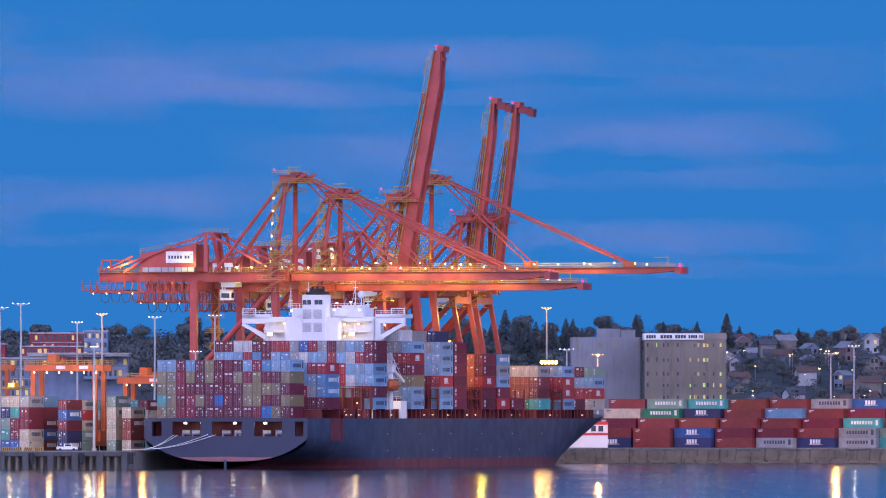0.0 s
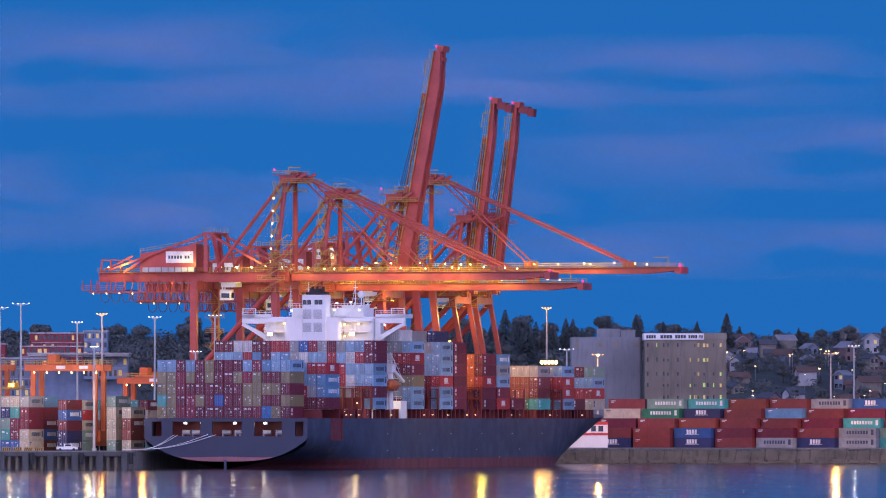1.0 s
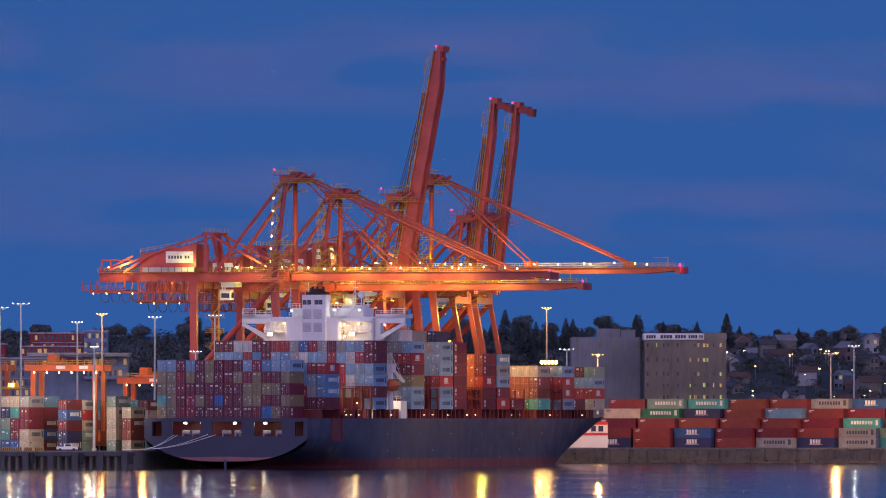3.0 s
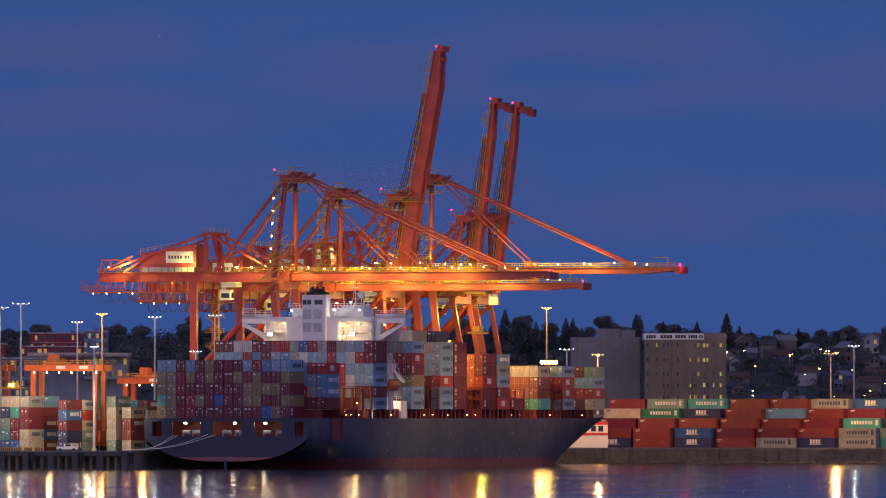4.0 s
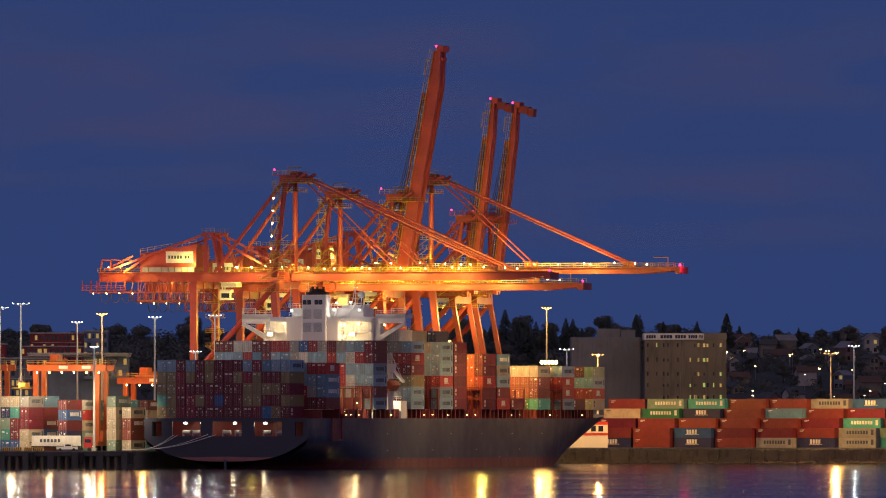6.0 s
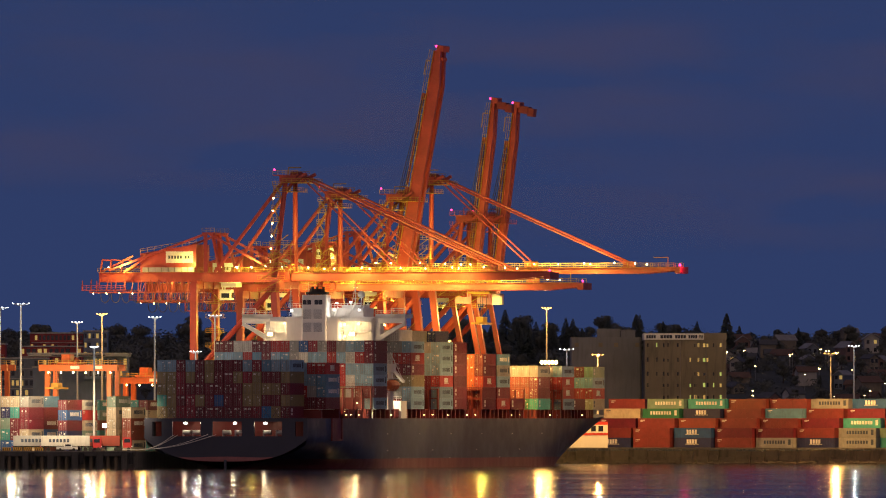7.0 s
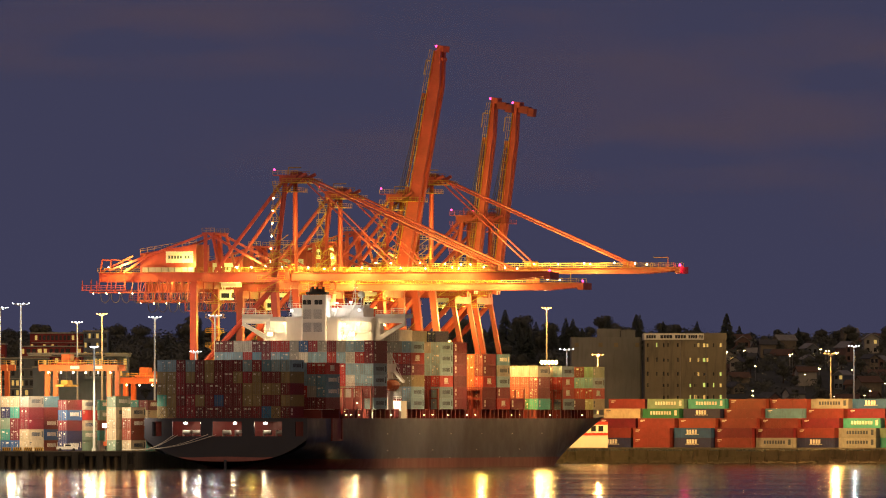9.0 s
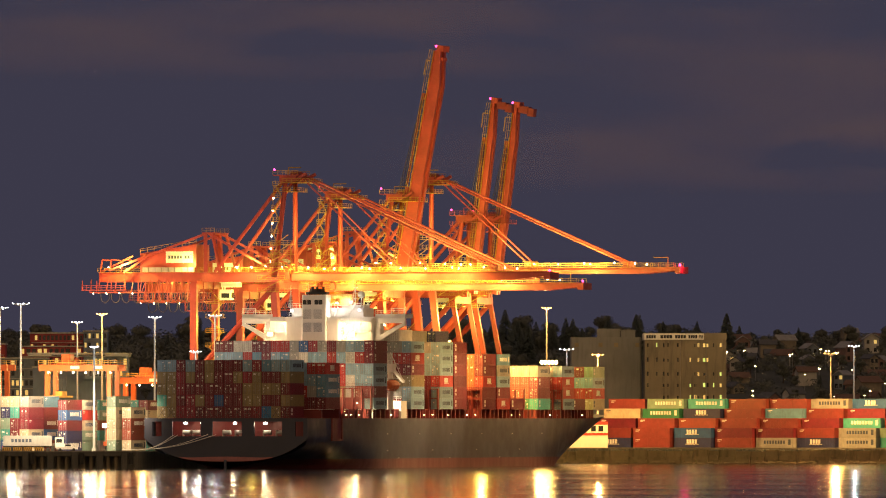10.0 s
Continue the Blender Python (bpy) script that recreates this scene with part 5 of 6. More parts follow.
def street_lights():
    r = random.Random(9)
    for i in range(64):
        x, y = r.uniform(80, 185), r.uniform(3790, 4150)
        z = hill_z(x, y)
        s = thing("street_lamp", pose(x, y, z), "small sodium street lamp on the hillside", "street lamp", "hillside street lamps")
        g = Geo()
        g.beam((0, 0, 0), (0, 0, 5.2), 0.14, n=6)
        g.beam((0, 0, 5.2), (0, -1.2, 5.5), 0.12, n=6)
        part("pole", g, M_GREY, s)
        g = Geo()
        k = r.uniform(0.16, 0.34)
        g.chamfered(-k, k, -1.2 - k, -1.2 + k, 5.3, 5.3 + k, 0.05)
        part("lamp_head", g, G_WARM, s)


street_lights()


# ---------------------------------------------------------------- buildings behind the left yard
def flats(x0, x1, y, z0, z1, wall, floors, cols, label, seed, lit=0.3, depth=14, name="apartment_building"):
    r = random.Random(seed)
    s = thing(name, pose(x0, y, z0), label, "building")
    w, h = x1 - x0, z1 - z0
    g = Geo()
    g.box(0, w, 0, depth, 0, h)
    part("wall", g, wall, s)
    g = Geo()
    g.box(-0.3, w + 0.3, -0.3, depth + 0.3, h, h + 0.4)
    part("roof", g, M_GREY, s)
    fh = h / floors
    for f in range(floors):
        for c in range(cols):
            if r.random() < 0.15:
                continue
            g = Geo()
            cw = w / cols
            xx = (c + 0.5) * cw
            ww = cw * r.uniform(0.25, 0.36)
            g.box(xx - ww, xx + ww, -0.07, -0.01, (f + 0.28) * fh, (f + 0.8) * fh)
            part("window", g, G_WINDOW if r.random() < lit else M_GLASS, s)
        if f and cols > 4:
            g = Geo()
            g.box(0.4, w - 0.4, -0.35, -0.02, f * fh - 0.12, f * fh + 0.06)
            part("ledge", g, M_GREY, s)


flats(-129, -110, 3640, 12, 34.5, M_BRICKRED, 8, 11, "dark red apartment block above the yard", 1)
flats(-128, -111.5, 3700, 14, 39.0, M_BRICKRED, 9, 13, "red brick apartment block with balconies", 8)
flats(-111.3, -104.0, 3698, 14, 39.6, M_SHED, 9, 6, "pale grey-blue apartment tower with lit windows", 2, 0.5)
flats(-140, -132, 3600, 10, 35, M_BRICKRED, 8, 6, "dark red apartment block at the yard's edge", 3)
flats(-133, -118, 3560, 10, 30.5, WALLS[2], 7, 11, "pale office block behind the yard", 4, 0.35)
flats(-112.0, -87.5, 3260, QUAY, 26.5, M_SHED, 1, 0, "large blue-grey clad warehouse behind the yard", 5, 0.0, 30, "warehouse")
flats(-98.0, -86.0, 3255, 23.4, 29.6, M_SHED, 2, 9, "glazed office storey on top of the warehouse", 6, 0.35, 20, "rooftop_office")
flats(-113.0, -85.5, 3250, 29.6, 30.2, M_GREY, 1, 1, "flat canopy roof of the rooftop office", 7, 0.0, 25, "canopy_roof")


def seawall_shed():
    s = thing("terminal_shed", pose(33.0, 3405, 4.0), "low white building with a red stripe behind the bow", "building")
    g = Geo()
    g.box(0, 14, 0, 9, 0, 7.6)
    part("wall", g, M_WHITE, s)
    for z in (3.9, 6.9):
        g = Geo()
        g.box(-0.05, 14.05, -0.06, -0.01, z, z + (0.7 if z < 5 else 0.9))
        part("red_stripe", g, paint("stripe_red", (0.55, 0.05, 0.04)), s)
    for x in (9.2, 11.3):
        g = Geo()
        g.box(x, x + 1.4, -0.06, -0.01, 5.0, 6.6)
        part("window", g, M_GLASS, s)


seawall_shed()


# ---------------------------------------------------------------- quay face
M_QUAY = paint("wet_quay_concrete", (0.085, 0.085, 0.08), 0.7, wear=0.7, dirt=(0.03, 0.03, 0.028), fine=0.6, coarse=0.15, bump=0.1)
M_WALL = paint("mossy_concrete", (0.20, 0.165, 0.115), 0.9, wear=0.9, dirt=(0.05, 0.05, 0.035), fine=0.5, coarse=0.18, bump=0.3)


def quay_face():
    a0 = at(-22.8, -4)
    g = Geo()
    g.box(-200, a0.x + 0.2, a0.y - 3.4, a0.y - 0.02, 3.2, QUAY - 0.15)
    piece("quay_beam", g, M_QUAY, "heavy dark concrete edge beam of the quay", "quay")
    g = Geo()
    g.box(-200, a0.x + 0.2, a0.y - 3.5, a0.y - 2.6, QUAY - 0.15, QUAY + 0.2)
    piece("quay_kerb", g, M_CONCRETE, "pale concrete kerb along the quay edge", "kerb")
    for i in range(14):
        x = a0.x - 2.5 - i * 6.2
        g = Geo()
        g.chamfered(x - 0.9, x + 0.9, a0.y - 3.7, a0.y - 2.0, -1.0, 3.9, 0.2)
        piece("pile", g, M_QUAY, "broad dark concrete pier under the quay", "pile")
        for k in (2.2, 4.2):
            g = Geo()
            g.beam((x - k, a0.y - 2.2, -1), (x - k, a0.y - 2.2, 3.2), 0.95, n=12)
            piece("pile", g, M_WALL, "round weathered concrete pile under the quay", "pile")
        if i % 2 == 0:
            g = Geo()
            g.chamfered(x + 1.1, x + 2.2, a0.y - 4.3, a0.y - 3.4, 1.2, 4.0, 0.2)
            piece("fender", g, M_BLACK, "black rubber quay fender", "fender")
    # the old seawall: uneven cast blocks on a rubble footing
    wall = thing("seawall", pose(0, 3373, 0), "stained, mossy old concrete seawall of uneven blocks", "wall", kind="structure")
    r = random.Random(17)
    x = 31.0
    while x < 140:
        w = r.uniform(2.6, 5.5)
        g = Geo()
        g.chamfered(x, x + w - 0.06, r.uniform(0, 0.35), 3.5, -1, 3.6 + r.uniform(-0.25, 0.35), 0.12)
        part("wall_block", g, M_WALL, wall)
        g = Geo()
        g.chamfered(x + r.uniform(-0.5, 0.5), x + w + r.uniform(-0.5, 0.8), -1.5 - r.uniform(0, 0.8), 0.2, -1, 0.7 + r.uniform(0, 0.7), 0.4)
        part("footing_block", g, M_WALL, wall)
        g = Geo()
        g.chamfered(x - 0.3, x + w - 0.5, -0.5, 0.1, -1, 2.1 + r.uniform(-0.4, 0.4), 0.2)
        part("middle_block", g, M_WALL, wall)
        for k in range(5):
            q = r.uniform(0.35, 0.8)
            u = x + r.uniform(0, w)
            v = -2.4 - r.uniform(0, 1.6)
            g = Geo()
            g.beam((u - q, v, r.uniform(-0.1, 0.3)), (u + q, v + r.uniform(-0.4, 0.4), r.uniform(0.0, 0.5)), q * 1.5, q * 1.1, n=6, w2=q)
            part("boulder", g, M_WALL, wall)
        x += w
    g = Geo()
    for _ in range(900):
        cx, cz = r.uniform(31, 140), 3.7
        leaf_clumps(g, r, (cx, 3374.5 + r.uniform(-1, 1), cz), (0.5, 0.5, 0.35), 2, 0.3)
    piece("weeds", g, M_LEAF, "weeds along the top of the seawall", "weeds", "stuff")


quay_face()


# ---------------------------------------------------------------- yard cranes
def yard_crane(m, span, h, label):
    c = thing("yard_crane", m, label, "gantry crane", "yard cranes")
    for x in (0, span):
        for y in (-3.6, 3.6):
            g = Geo()
            g.beam((x, y, 1.4), (x, y * 0.92, h - 1), 1.1, 1.3)
            part("leg", g, M_ORANGERED, c)
            for k in (-1.4, 1.4):
                g = Geo()
                g.beam((x - 0.4, y + k, 0.7), (x + 0.4, y + k, 0.7), 1.4, n=12)
                part("wheel", g, M_BLACK, c)
        g = Geo()
        g.box(x - 0.8, x + 0.8, -6, 6, 1.3, 2.4)
        part("sill_beam", g, M_ORANGERED, c)
        g = Geo()
        g.box(x - 1.2, x + 1.2, -3.0, 1.0, 2.4, 5.2)
        part("power_unit", g, M_ORANGERED, c)
    for y in (-3.3, 3.3):
        g = Geo()
        g.box(-2.2, span + 2.2, y - 0.6, y + 0.6, h - 1.2, h + 0.4)
        beam = part("main_beam", g, M_ORANGERED, c)
        g = Geo()
        g.rail((-2.2, y - 0.8 * math.copysign(1, -y), h + 0.4), (span + 2.2, y - 0.8 * math.copysign(1, -y), h + 0.4), 1.1, 1.6)
        part("rail", g, M_YELLOW, beam)
    for x in (span * 0.38, span * 0.75):
        g = Geo()
        g.box(x, x + 2.4, -4.0, -3.92, h - 0.7, h + 0.1)
        part("name_board", g, M_MARK, c)
    for k in range(6):
        bulb(c, [(0.5 + k * span / 5, -4.1, h - 1.6)], G_WARM, 0.26)
    g = Geo()
    x = span * 0.15
    g.box(x, x + 5.5, -3.4, 3.4, h + 0.5, h + 1.1)
    g.chamfered(x + 0.6, x + 3.0, -2, 2, h + 1.1, h + 3.0, 0.3)
    g.beam((x + 4, 0, h + 1.1), (x + 4.6, 0, h + 1.9), 1.3, n=10)
    part("trolley", g, M_ORANGERED, c)
    return c


M_ORANGERED = paint("yard_crane_orange", (0.60, 0.13, 0.035), 0.45)
YARD_CRANE = yard_crane(Matrix.Translation((-103.5, 3048, QUAY)) @ ROT, 16.6, 21.6, "orange rubber-tyred yard crane over the container stacks")
YARD_CRANE_2 = yard_crane(Matrix.Translation((-129.5, 3088, QUAY)) @ ROT, 16.6, 21.8, "orange rubber-tyred yard crane at the yard's edge")
yard_crane(Matrix.Translation((-82.0, 3125, QUAY)) @ ROT, 17.5, 18.6, "orange yard crane by the berth")
for x, y, z, w, rgb in ((-100, 3030, 21, 3000, WARM), (-90, 3028, 21, 3000, WARM), (-110, 3044, 21, 3400, WARM), (-78, 3100, 24, 7000, SODIUM)):
    lamp("yard_light", (x, y, z), w, rgb, 0.8)
# added fill spots before the quay, turned to the stacks and yard cranes
for x, z, w in ((-108, 20, 6500), (-98, 20, 6500), (-88, 19, 6000), (-79, 18, 4500)):
    spot("stack_fill_spot", (x, 3000.5, z), (x - 1, 3018, 9), w, (1.0, 0.72, 0.40), 130, 0.8)


def spreader():
    s = thing("yard_spreader", Matrix.Translation((-109.4, 3046, 20.2)) @ ROT, "yellow container spreader hanging in ropes under the yard crane", "spreader")
    g = Geo()
    g.box(-1.2, 1.2, -6, 6, 0, 0.5)
    g.box(-0.9, 0.9, -2, 2, 0.5, 1.6)
    part("frame", g, M_YELLOW, s)
    g = Geo()
    for x in (-0.8, 0.8):
        for y in (-1.6, 1.6):
            g.beam((x, y, 1.6), (x, y, 5.2), 0.08)
    part("rope", g, M_CABLE, s)
    return s


YARD_SPREADER = spreader()
YARD_LAMP = thing("work_lamp", pose(-77.5, 3040, QUAY), "dazzling white work lamp on a short post", "lamp")
g = Geo()
g.beam((0, 0, 0), (0, 0, 6.2), 0.25, n=8)
part("post", g, M_GREY, YARD_LAMP)
g = Geo()
g.chamfered(-0.7, 0.7, -0.3, 0.2, 6.0, 7.0, 0.2)
part("lens", g, G_WHITE, YARD_LAMP)


# ---------------------------------------------------------------- vehicles
def wheel(parent, x, y, r=0.5):
    g = Geo()
    g.beam((x - 0.18, y, r), (x + 0.18, y, r), 2 * r, n=14)
    w = part("wheel", g, M_BLACK, parent)
    g = Geo()
    g.beam((x - 0.2, y, r), (x + 0.2, y, r), r, n=10)
    part("rim", g, M_GREY, w)


def truck(colour, cab_colour, label):
    """Terminal tractor with a container on its trailer; it drives towards +x."""
    t = thing("container_truck", pose(-140, 3008, QUAY), label, "truck", "container trucks")
    g = Geo()
    g.box(-12.6, 0.2, -0.9, 0.9, 1.0, 1.3)
    part("trailer_frame", g, M_BLACK, t)
    g = Geo()
    g.box(-12.4, -0.2, -1.2, 1.2, 1.35, 3.95)
    for i in range(22):
        g.box(-12.2 + i * 0.55, -11.95 + i * 0.55, -1.24, -1.2, 1.5, 3.8)
    part("load", g, paint("load_" + colour.replace(" ", "_"), COLOURS[colour]), t)
    g = Geo()
    for i in range(6):
        g.box(-10.4 + i * 0.9, -9.8 + i * 0.9, -1.26, -1.24, 2.3, 3.1)
    part("load_bars", g, M_MARKDARK, t)
    g = Geo()
    g.chamfered(0.6, 2.8, -1.15, 1.15, 0.9, 3.5, 0.25)
    cab = part("cab", g, paint("cab_" + cab_colour, COLOURS[cab_colour]), t)
    g = Geo()
    g.box(0.9, 2.4, -1.18, -1.15, 2.2, 3.1)
    part("cab_window", g, M_GLASS, cab)
    for x in (-11.8, -10.6, -1.2, 0.0, 2.0):
        g = Geo()
        g.beam((x, -1.2, 0.5), (x, -0.8, 0.5), 1.0, n=14)
        part("wheel", g, M_BLACK, t)
    g = Geo()
    g.box(2.8, 2.86, -1.0, -0.6, 1.1, 1.35)
    part("headlight", g, G_WHITE, t)
    g = Geo()
    g.box(-12.66, -12.6, -0.9, -0.5, 1.05, 1.25)
    part("tail_light", g, G_RED, t)
    return t


TRUCK = truck("white", "red", "white container on a terminal truck, driving along the quay")
TRUCK_2 = truck("grey", "white", "grey container on a terminal truck on the quay")
TRUCK_3 = truck("rust", "red", "rust-red container on a terminal truck on the quay")


def pickup():
    p = thing("pickup_truck", pose(-94.6, 3005, QUAY), "white pickup truck parked at the quay edge", "car")
    g = Geo()
    g.chamfered(-2.7, 2.7, -0.95, 0.95, 0.5, 1.2, 0.2)
    g.chamfered(-0.8, 1.3, -0.85, 0.85, 1.2, 1.9, 0.3)
    body = part("body", g, M_WHITE, p)
    g = Geo()
    g.box(-0.5, 1.0, -0.88, -0.84, 1.3, 1.75)
    part("window", g, M_GLASS, body)
    for x in (-1.7, 1.7):
        g = Geo()
        g.beam((x, -0.98, 0.4), (x, -0.7, 0.4), 0.8, n=12)
        part("wheel", g, M_BLACK, p)
    # chevron barriers at the kerb
    for i in range(5):
        b = thing("barrier", pose(-112.5 + i * 2.7, 3004.5, QUAY), "yellow and black striped quay barrier", "barrier", "quay barriers")
        g = Geo()
        g.chamfered(-1.1, 1.1, -0.25, 0.25, 0, 1.0, 0.1)
        part("block", g, M_YELLOW, b)
        for k in range(4):
            g = Geo()
            g.add([(-1.0 + k * 0.5, -0.26, 0.05), (-0.78 + k * 0.5, -0.26, 0.05), (-0.55 + k * 0.5, -0.26, 0.95), (-0.77 + k * 0.5, -0.26, 0.95)], [(0, 1, 2, 3)])
            part("stripe", g, M_BLACK, b)


pickup()


def tugboat():
    t = thing("tugboat", pose(-200, 1935, 0), "blue and black tugboat crossing the harbour at speed", "boat")
    g = Geo()
    prof = [(-11, 2.6), (-9, 3.4), (-2, 3.8), (5, 3.4), (9, 1.9), (11.4, 0.1)]
    v, f = [], []
    for x, w in prof:
        up = 2.6 + 0.012 * max(0, x) ** 2
        v += [(x, -w, up), (x, -w * 0.85, -0.6), (x, w * 0.85, -0.6), (x, w, up)]
    for i in range(len(prof) - 1):
        for j in range(4):
            f.append((i * 4 + j, i * 4 + (j + 1) % 4, (i + 1) * 4 + (j + 1) % 4, (i + 1) * 4 + j))
    f += [(3, 2, 1, 0)]
    g.add(v, f)
    part("hull", g, M_BLACK, t)
    g = Geo()
    g.box(-11, 9, -3.6, -3.45, 2.7, 3.3)
    part("bulwark", g, paint("tug_white", (0.6, 0.6, 0.6)), t)
    g = Geo()
    g.chamfered(-5, 6, -2.6, 2.6, 2.6, 6.6, 0.6)
    g.chamfered(-1.5, 4.6, -2.2, 2.2, 6.6, 9.4, 0.6)
    part("deckhouse", g, paint("tug_blue", (0.10, 0.22, 0.50)), t)
    for i in range(5):
        g = Geo()
        g.box(-1.0 + i * 1.1, -0.2 + i * 1.1, -2.24, -2.2, 7.7, 8.9)
        part("window", g, M_GLASS, t)
    g = Geo()
    g.beam((0.5, 0, 9.4), (0.5, 0, 17.8), 0.35, n=8, w2=0.15)
    g.beam((-1.2, 0, 13), (2.2, 0, 13), 0.15)
    g.beam((-3.4, -1.2, 6.6), (-3.6, -1.2, 10.2), 1.0, n=10)
    g.beam((-3.4, 1.2, 6.6), (-3.6, 1.2, 10.2), 1.0, n=10)
    part("mast", g, M_GREY, t)
    bulb(t, [(0.5, -0.2, 17.6), (4.0, -2.3, 6.9), (-6, -3.2, 3.6)], G_WHITE, 0.16, "running_light")
    return t


TUG = tugboat()


def trolley():
    """Trolley, cab and spreader on the second crane's boom; x along the boom."""
    t = thing("crane_trolley", berth(-32, 176, QUAY + 41.6), "crane trolley with a lit operator's cab under the boom", "crane trolley")
    g = Geo()
    g.box(-3, 3, -3.0, 3.0, -0.9, -0.25)
    part("carriage", g, M_YELLOW, t)
    g = Geo()
    g.chamfered(3.2, 5.8, -1.3, 1.3, -3.8, -0.9, 0.3)
    part("cab", g, M_WHITE, t)
    s = new("spreader")
    s.parent = t
    g = Geo()
    g.box(-1.2, 1.2, -6.1, 6.1, -0.5, 0)
    g.box(-0.9, 0.9, -2.2, 2.2, 0, 1.5)
    part("spreader_frame", g, M_YELLOW, s)
    g = Geo()
    for x in (-0.8, 0.8):
        for y in (-1.8, 1.8):
            g.beam((x, y, 1.5), (x, y, 7), 0.09)
    part("rope", g, M_CABLE, s)
    return t, s


TROLLEY, TROLLEY_SPREADER = trolley()


# ---------------------------------------------------------------- clouds
def cloud_material():
    m = bpy.data.materials.new("thin_cloud")
    m.use_nodes = True
    n, l = m.node_tree.nodes, m.node_tree.links
    n.clear()
    tc = n.new("ShaderNodeTexCoord")
    nz = add_noise(n, l, 0.020, 7.0, (0.40, 1.0, 2.8), 0.60)
    sep = n.new("ShaderNodeSeparateXYZ")
    l.new(tc.outputs["Generated"], sep.inputs["Vector"])
    edge = None
    for ax in ("X", "Z"):
        a = n.new("ShaderNodeMath")
        a.operation = "SINE"
        l.new(remap(n, l, sep.outputs[ax], 0, 1, 0, math.pi), a.inputs[0])
        if edge is None:
            edge = a.outputs[0]
        else:
            k = n.new("ShaderNodeMath")
            k.operation = "MULTIPLY"
            l.new(edge, k.inputs[0])
            l.new(a.outputs[0], k.inputs[1])
            edge = k.outputs[0]
    k = n.new("ShaderNodeMath")
    k.operation = "MULTIPLY"
    l.new(remap(n, l, nz.outputs["Fac"], 0.40, 0.74, 0.0, 0.36), k.inputs[0])
    l.new(edge, k.inputs[1])
    d = n.new("ShaderNodeBsdfDiffuse")
    d.inputs["Color"].default_value = (0.80, 0.66, 0.72, 1)
    tr = n.new("ShaderNodeBsdfTransparent")
    mx = n.new("ShaderNodeMixShader")
    l.new(k.outputs[0], mx.inputs["Fac"])
    l.new(tr.outputs[0], mx.inputs[1])
    l.new(d.outputs[0], mx.inputs[2])
    out = n.new("ShaderNodeOutputMaterial")
    l.new(mx.outputs[0], out.inputs["Surface"])
    return m


M_CLOUD = cloud_material()


def cloud(x, z, w, h):
    """A thin veil of cloud far behind the harbour, a little bowed."""
    g = Geo()
    n = 40
    v = []
    for k in range(n + 1):
        u = -1 + 2 * k / n
        e = 1.0
        v += [(u * w / 2, 30 * (1 - u * u), -e * h * 0.5), (u * w / 2, 30 * (1 - u * u), e * h * 0.5)]
    g.add(v, [(2 * k, 2 * k + 2, 2 * k + 3, 2 * k + 1) for k in range(n)])
    ob = piece("cloud", g, M_CLOUD, "thin mauve cloud veil low in the dusk sky", "cloud", "structure")
    ob.location = (x, 4640, z)
    ob.visible_shadow = True
    return ob


CLOUDS = [(cloud(-76, 136, 190, 20), -76, 136), (cloud(-236, 152, 270, 46), -236, 152), (cloud(-470, 150, 420, 60), -470, 150), (cloud(70, 118, 330, 34), 70, 118), (cloud(-560, 120, 420, 40), -560, 120), (cloud(-760, 165, 420, 40), -760, 165),
          (cloud(-20, 150, 420, 30), -20, 150), (cloud(60, 80, 360, 26), 60, 80), (cloud(-130, 95, 300, 30), -130, 95), (cloud(-330, 100, 360, 44), -330, 100)]


# ---------------------------------------------------------------- moving things
def along(thing_, place, rows):
    walk(thing_, [(t, place(v)) for t, v in rows])


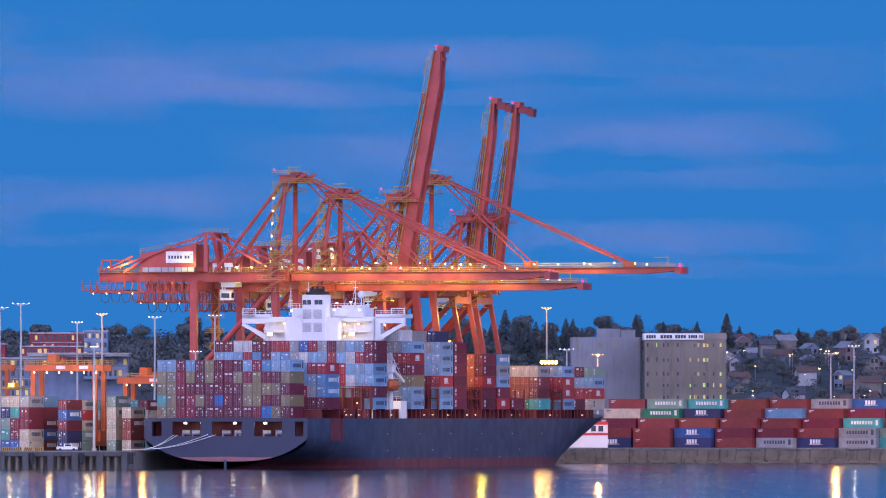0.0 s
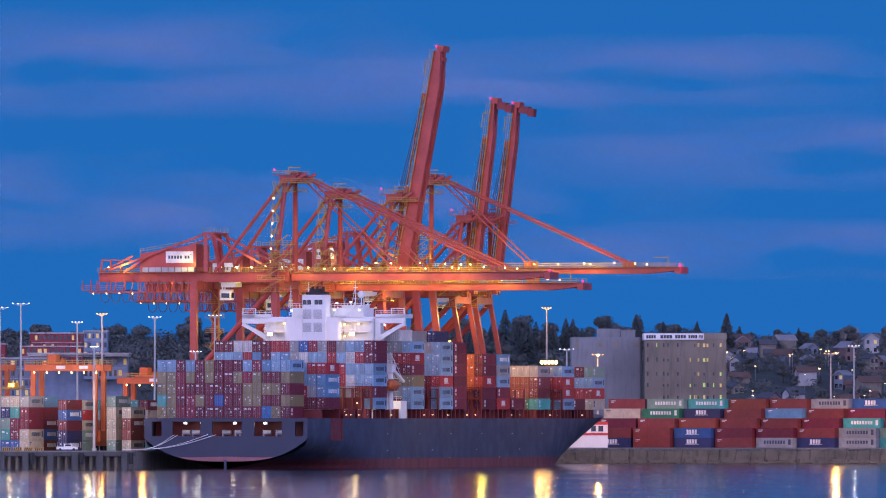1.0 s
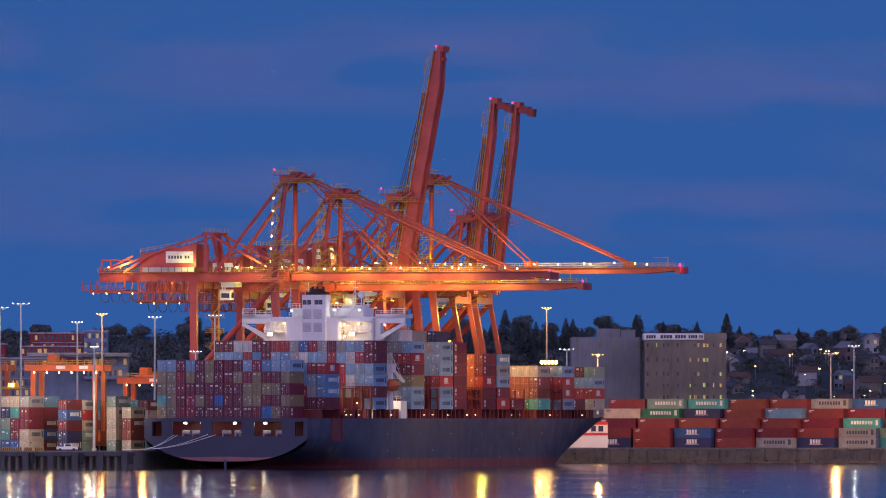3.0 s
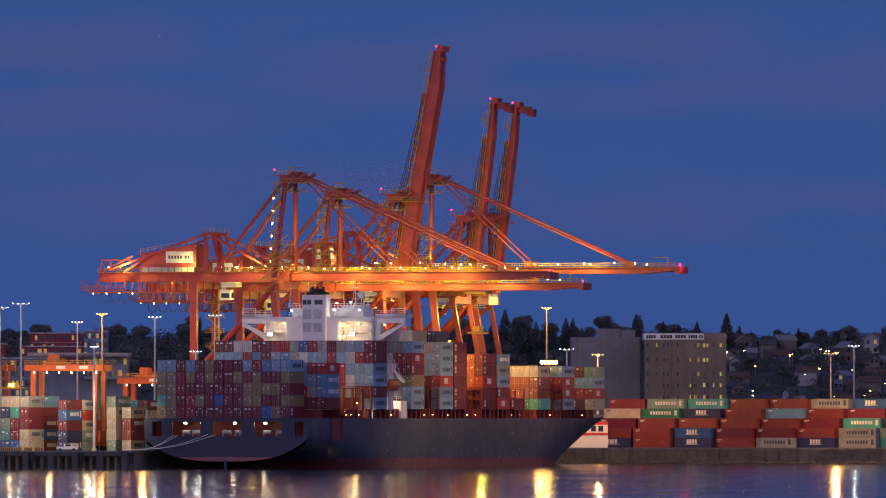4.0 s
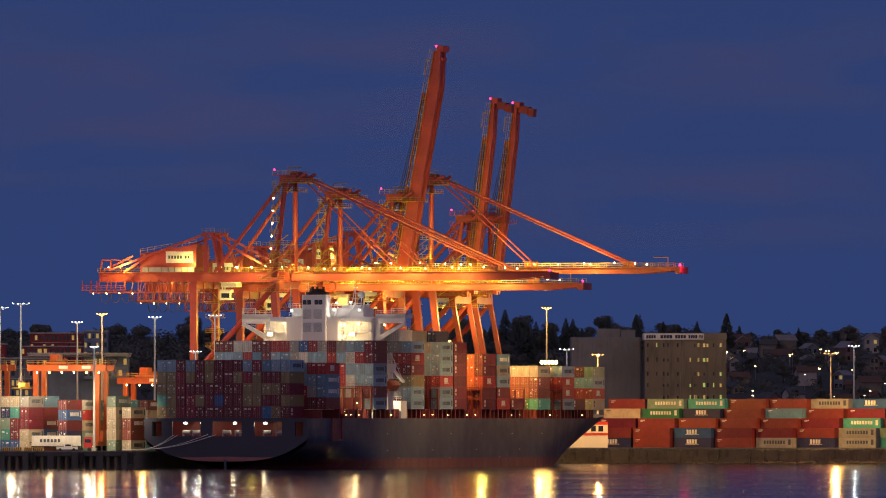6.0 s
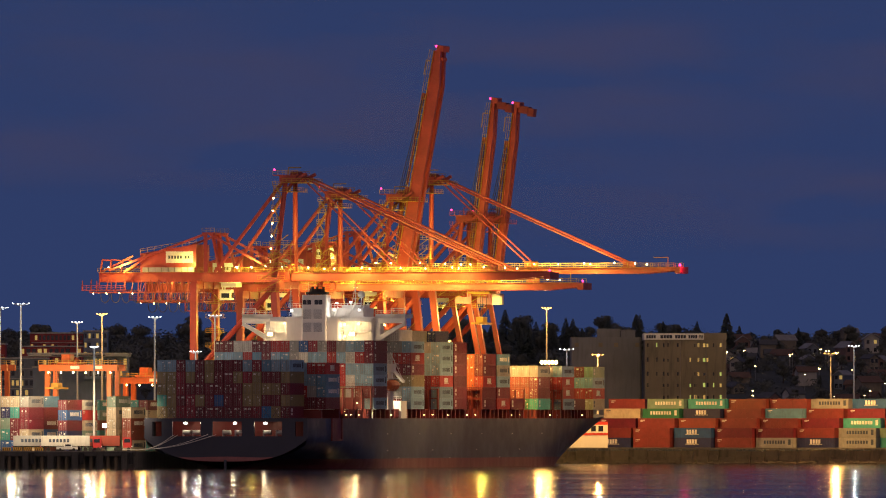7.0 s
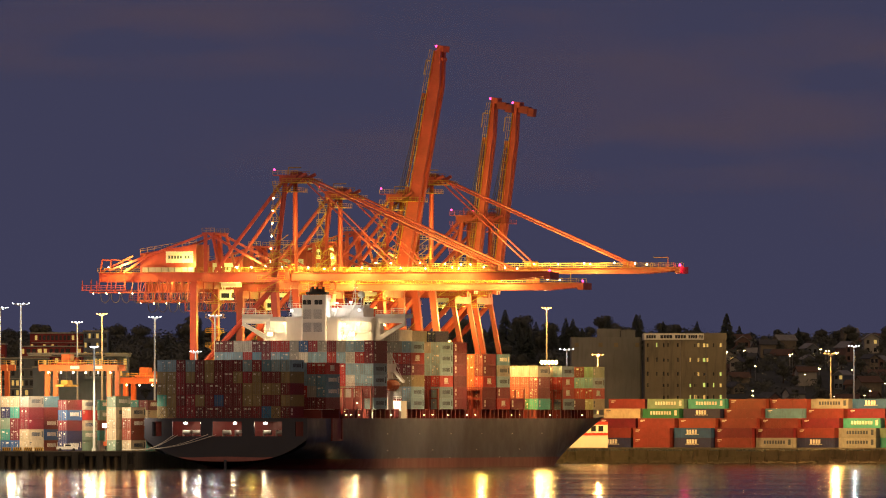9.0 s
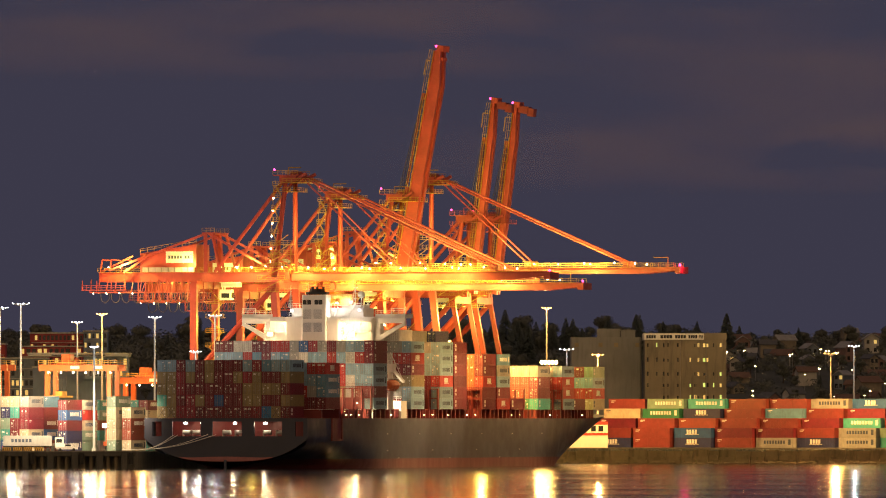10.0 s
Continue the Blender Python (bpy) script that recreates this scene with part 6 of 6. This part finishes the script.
def motions():
    # night sinks over the harbour
    walk(SKY, [(t, pose(0, SKY_Y, -SKY_SINK * t / 10)) for t in (0.0, 2.5, 5.0, 7.5, 10.0)])
    for k, (ob, x, z) in enumerate(CLOUDS):
        y = 4600 + 14 * k
        walk(ob, [(0.0, pose(x, y, z)), (1.0, pose(x + 100, y, z)), (2.5, pose(x + 200, y, z)), (10.0, pose(x + 720, y, z))])
    # the yard crane rolls a little to the right, its spreader swings in
    rc = lambda dx: Matrix.Translation((-103.5 + dx, 3048, QUAY)) @ ROT
    along(YARD_CRANE, rc, [(0.0, 0.0), (5.7, 0.0), (6.2, 1.6), (6.7, 3.6), (10.0, 3.6)])
    walk(YARD_SPREADER, [(0.0, Matrix.Translation((-109.6, 3046, 20.2)) @ ROT), (5.7, Matrix.Translation((-109.6, 3046, 20.2)) @ ROT), (6.6, Matrix.Translation((-98.8, 3046, 20.2)) @ ROT),
                         (8.6, Matrix.Translation((-98.2, 3046, 19.8)) @ ROT), (9.0, Matrix.Translation((-96, 3046, 20.8)) @ ROT), (9.5, Matrix.Translation((-97.4, 3046, 18.0)) @ ROT), (10.0, Matrix.Translation((-97.4, 3046, 18.0)) @ ROT)])
    q = lambda x: pose(x * 1.02, 3008, QUAY)
    along(TRUCK, q, [(0.0, -150), (4.4, -150), (4.8, -92), (5.0, -90.2), (5.7, -90.0), (6.6, -87.4), (7.5, -87.0), (7.9, -90), (8.2, -150), (8.4, -92), (8.5, -86.6), (8.7, -86.4), (8.9, -150), (10.0, -160)])
    q2 = lambda x: pose(x * 1.02, 3011.2, QUAY)
    along(TRUCK_2, q2, [(0.0, -160), (6.2, -160), (6.8, -94), (7.6, -94.4), (8.0, -100), (8.4, -140), (9.4, -140), (9.8, -97), (10.0, -96.5)])
    q3 = lambda x: pose(x * 1.02, 3011.2, QUAY)
    along(TRUCK_3, q3, [(0.0, -190), (5.8, -190), (6.4, -80.2), (7.6, -79.6), (8.2, -80.2), (8.35, -84), (8.6, -150), (10.0, -190)])
    # a mobile lamp tower is rolled out from behind the stacks
    walk(YARD_LAMP, [(0.0, pose(-77.5, 3040, QUAY)), (5.9, pose(-77.5, 3040, QUAY)), (6.6, pose(-86.0, 3040, QUAY)), (10.0, pose(-86.0, 3040, QUAY))])
    # the tug crosses in half a second of the time lapse
    tg = lambda x: pose(x, 1935, 0)
    along(TUG, tg, [(0.0, -260), (7.7, -160), (7.9, -78), (8.0, -25), (8.1, 0.6), (8.2, 47), (8.3, 72), (8.5, 120), (10.0, 260)])
    # the trolley works along the second crane's boom, its spreader hoists
    tp = lambda a: berth(a, 176, QUAY + 42.2)
    along(TROLLEY, tp, [(0.0, -36), (2.7, -36), (3.7, 15), (4.1, 15), (4.6, -20), (5.1, -36), (5.5, 11.5), (6.1, -30), (6.9, 16), (7.1, 16), (7.5, -47), (8.0, -36), (8.5, -34), (9.1, -28), (9.5, 14), (10.0, -26)])
    hz = lambda z: pose(0, 0, z)
    along(TROLLEY_SPREADER, hz, [(0.0, -3.4), (3.2, -3.4), (3.8, -11.0), (4.1, -11.0), (4.5, -3.4), (6.5, -3.4), (6.9, -8.5), (7.1, -8.5), (7.4, -3.4), (9.2, -3.4), (9.5, -11), (9.7, -8), (10.0, -3.4)])


motions()
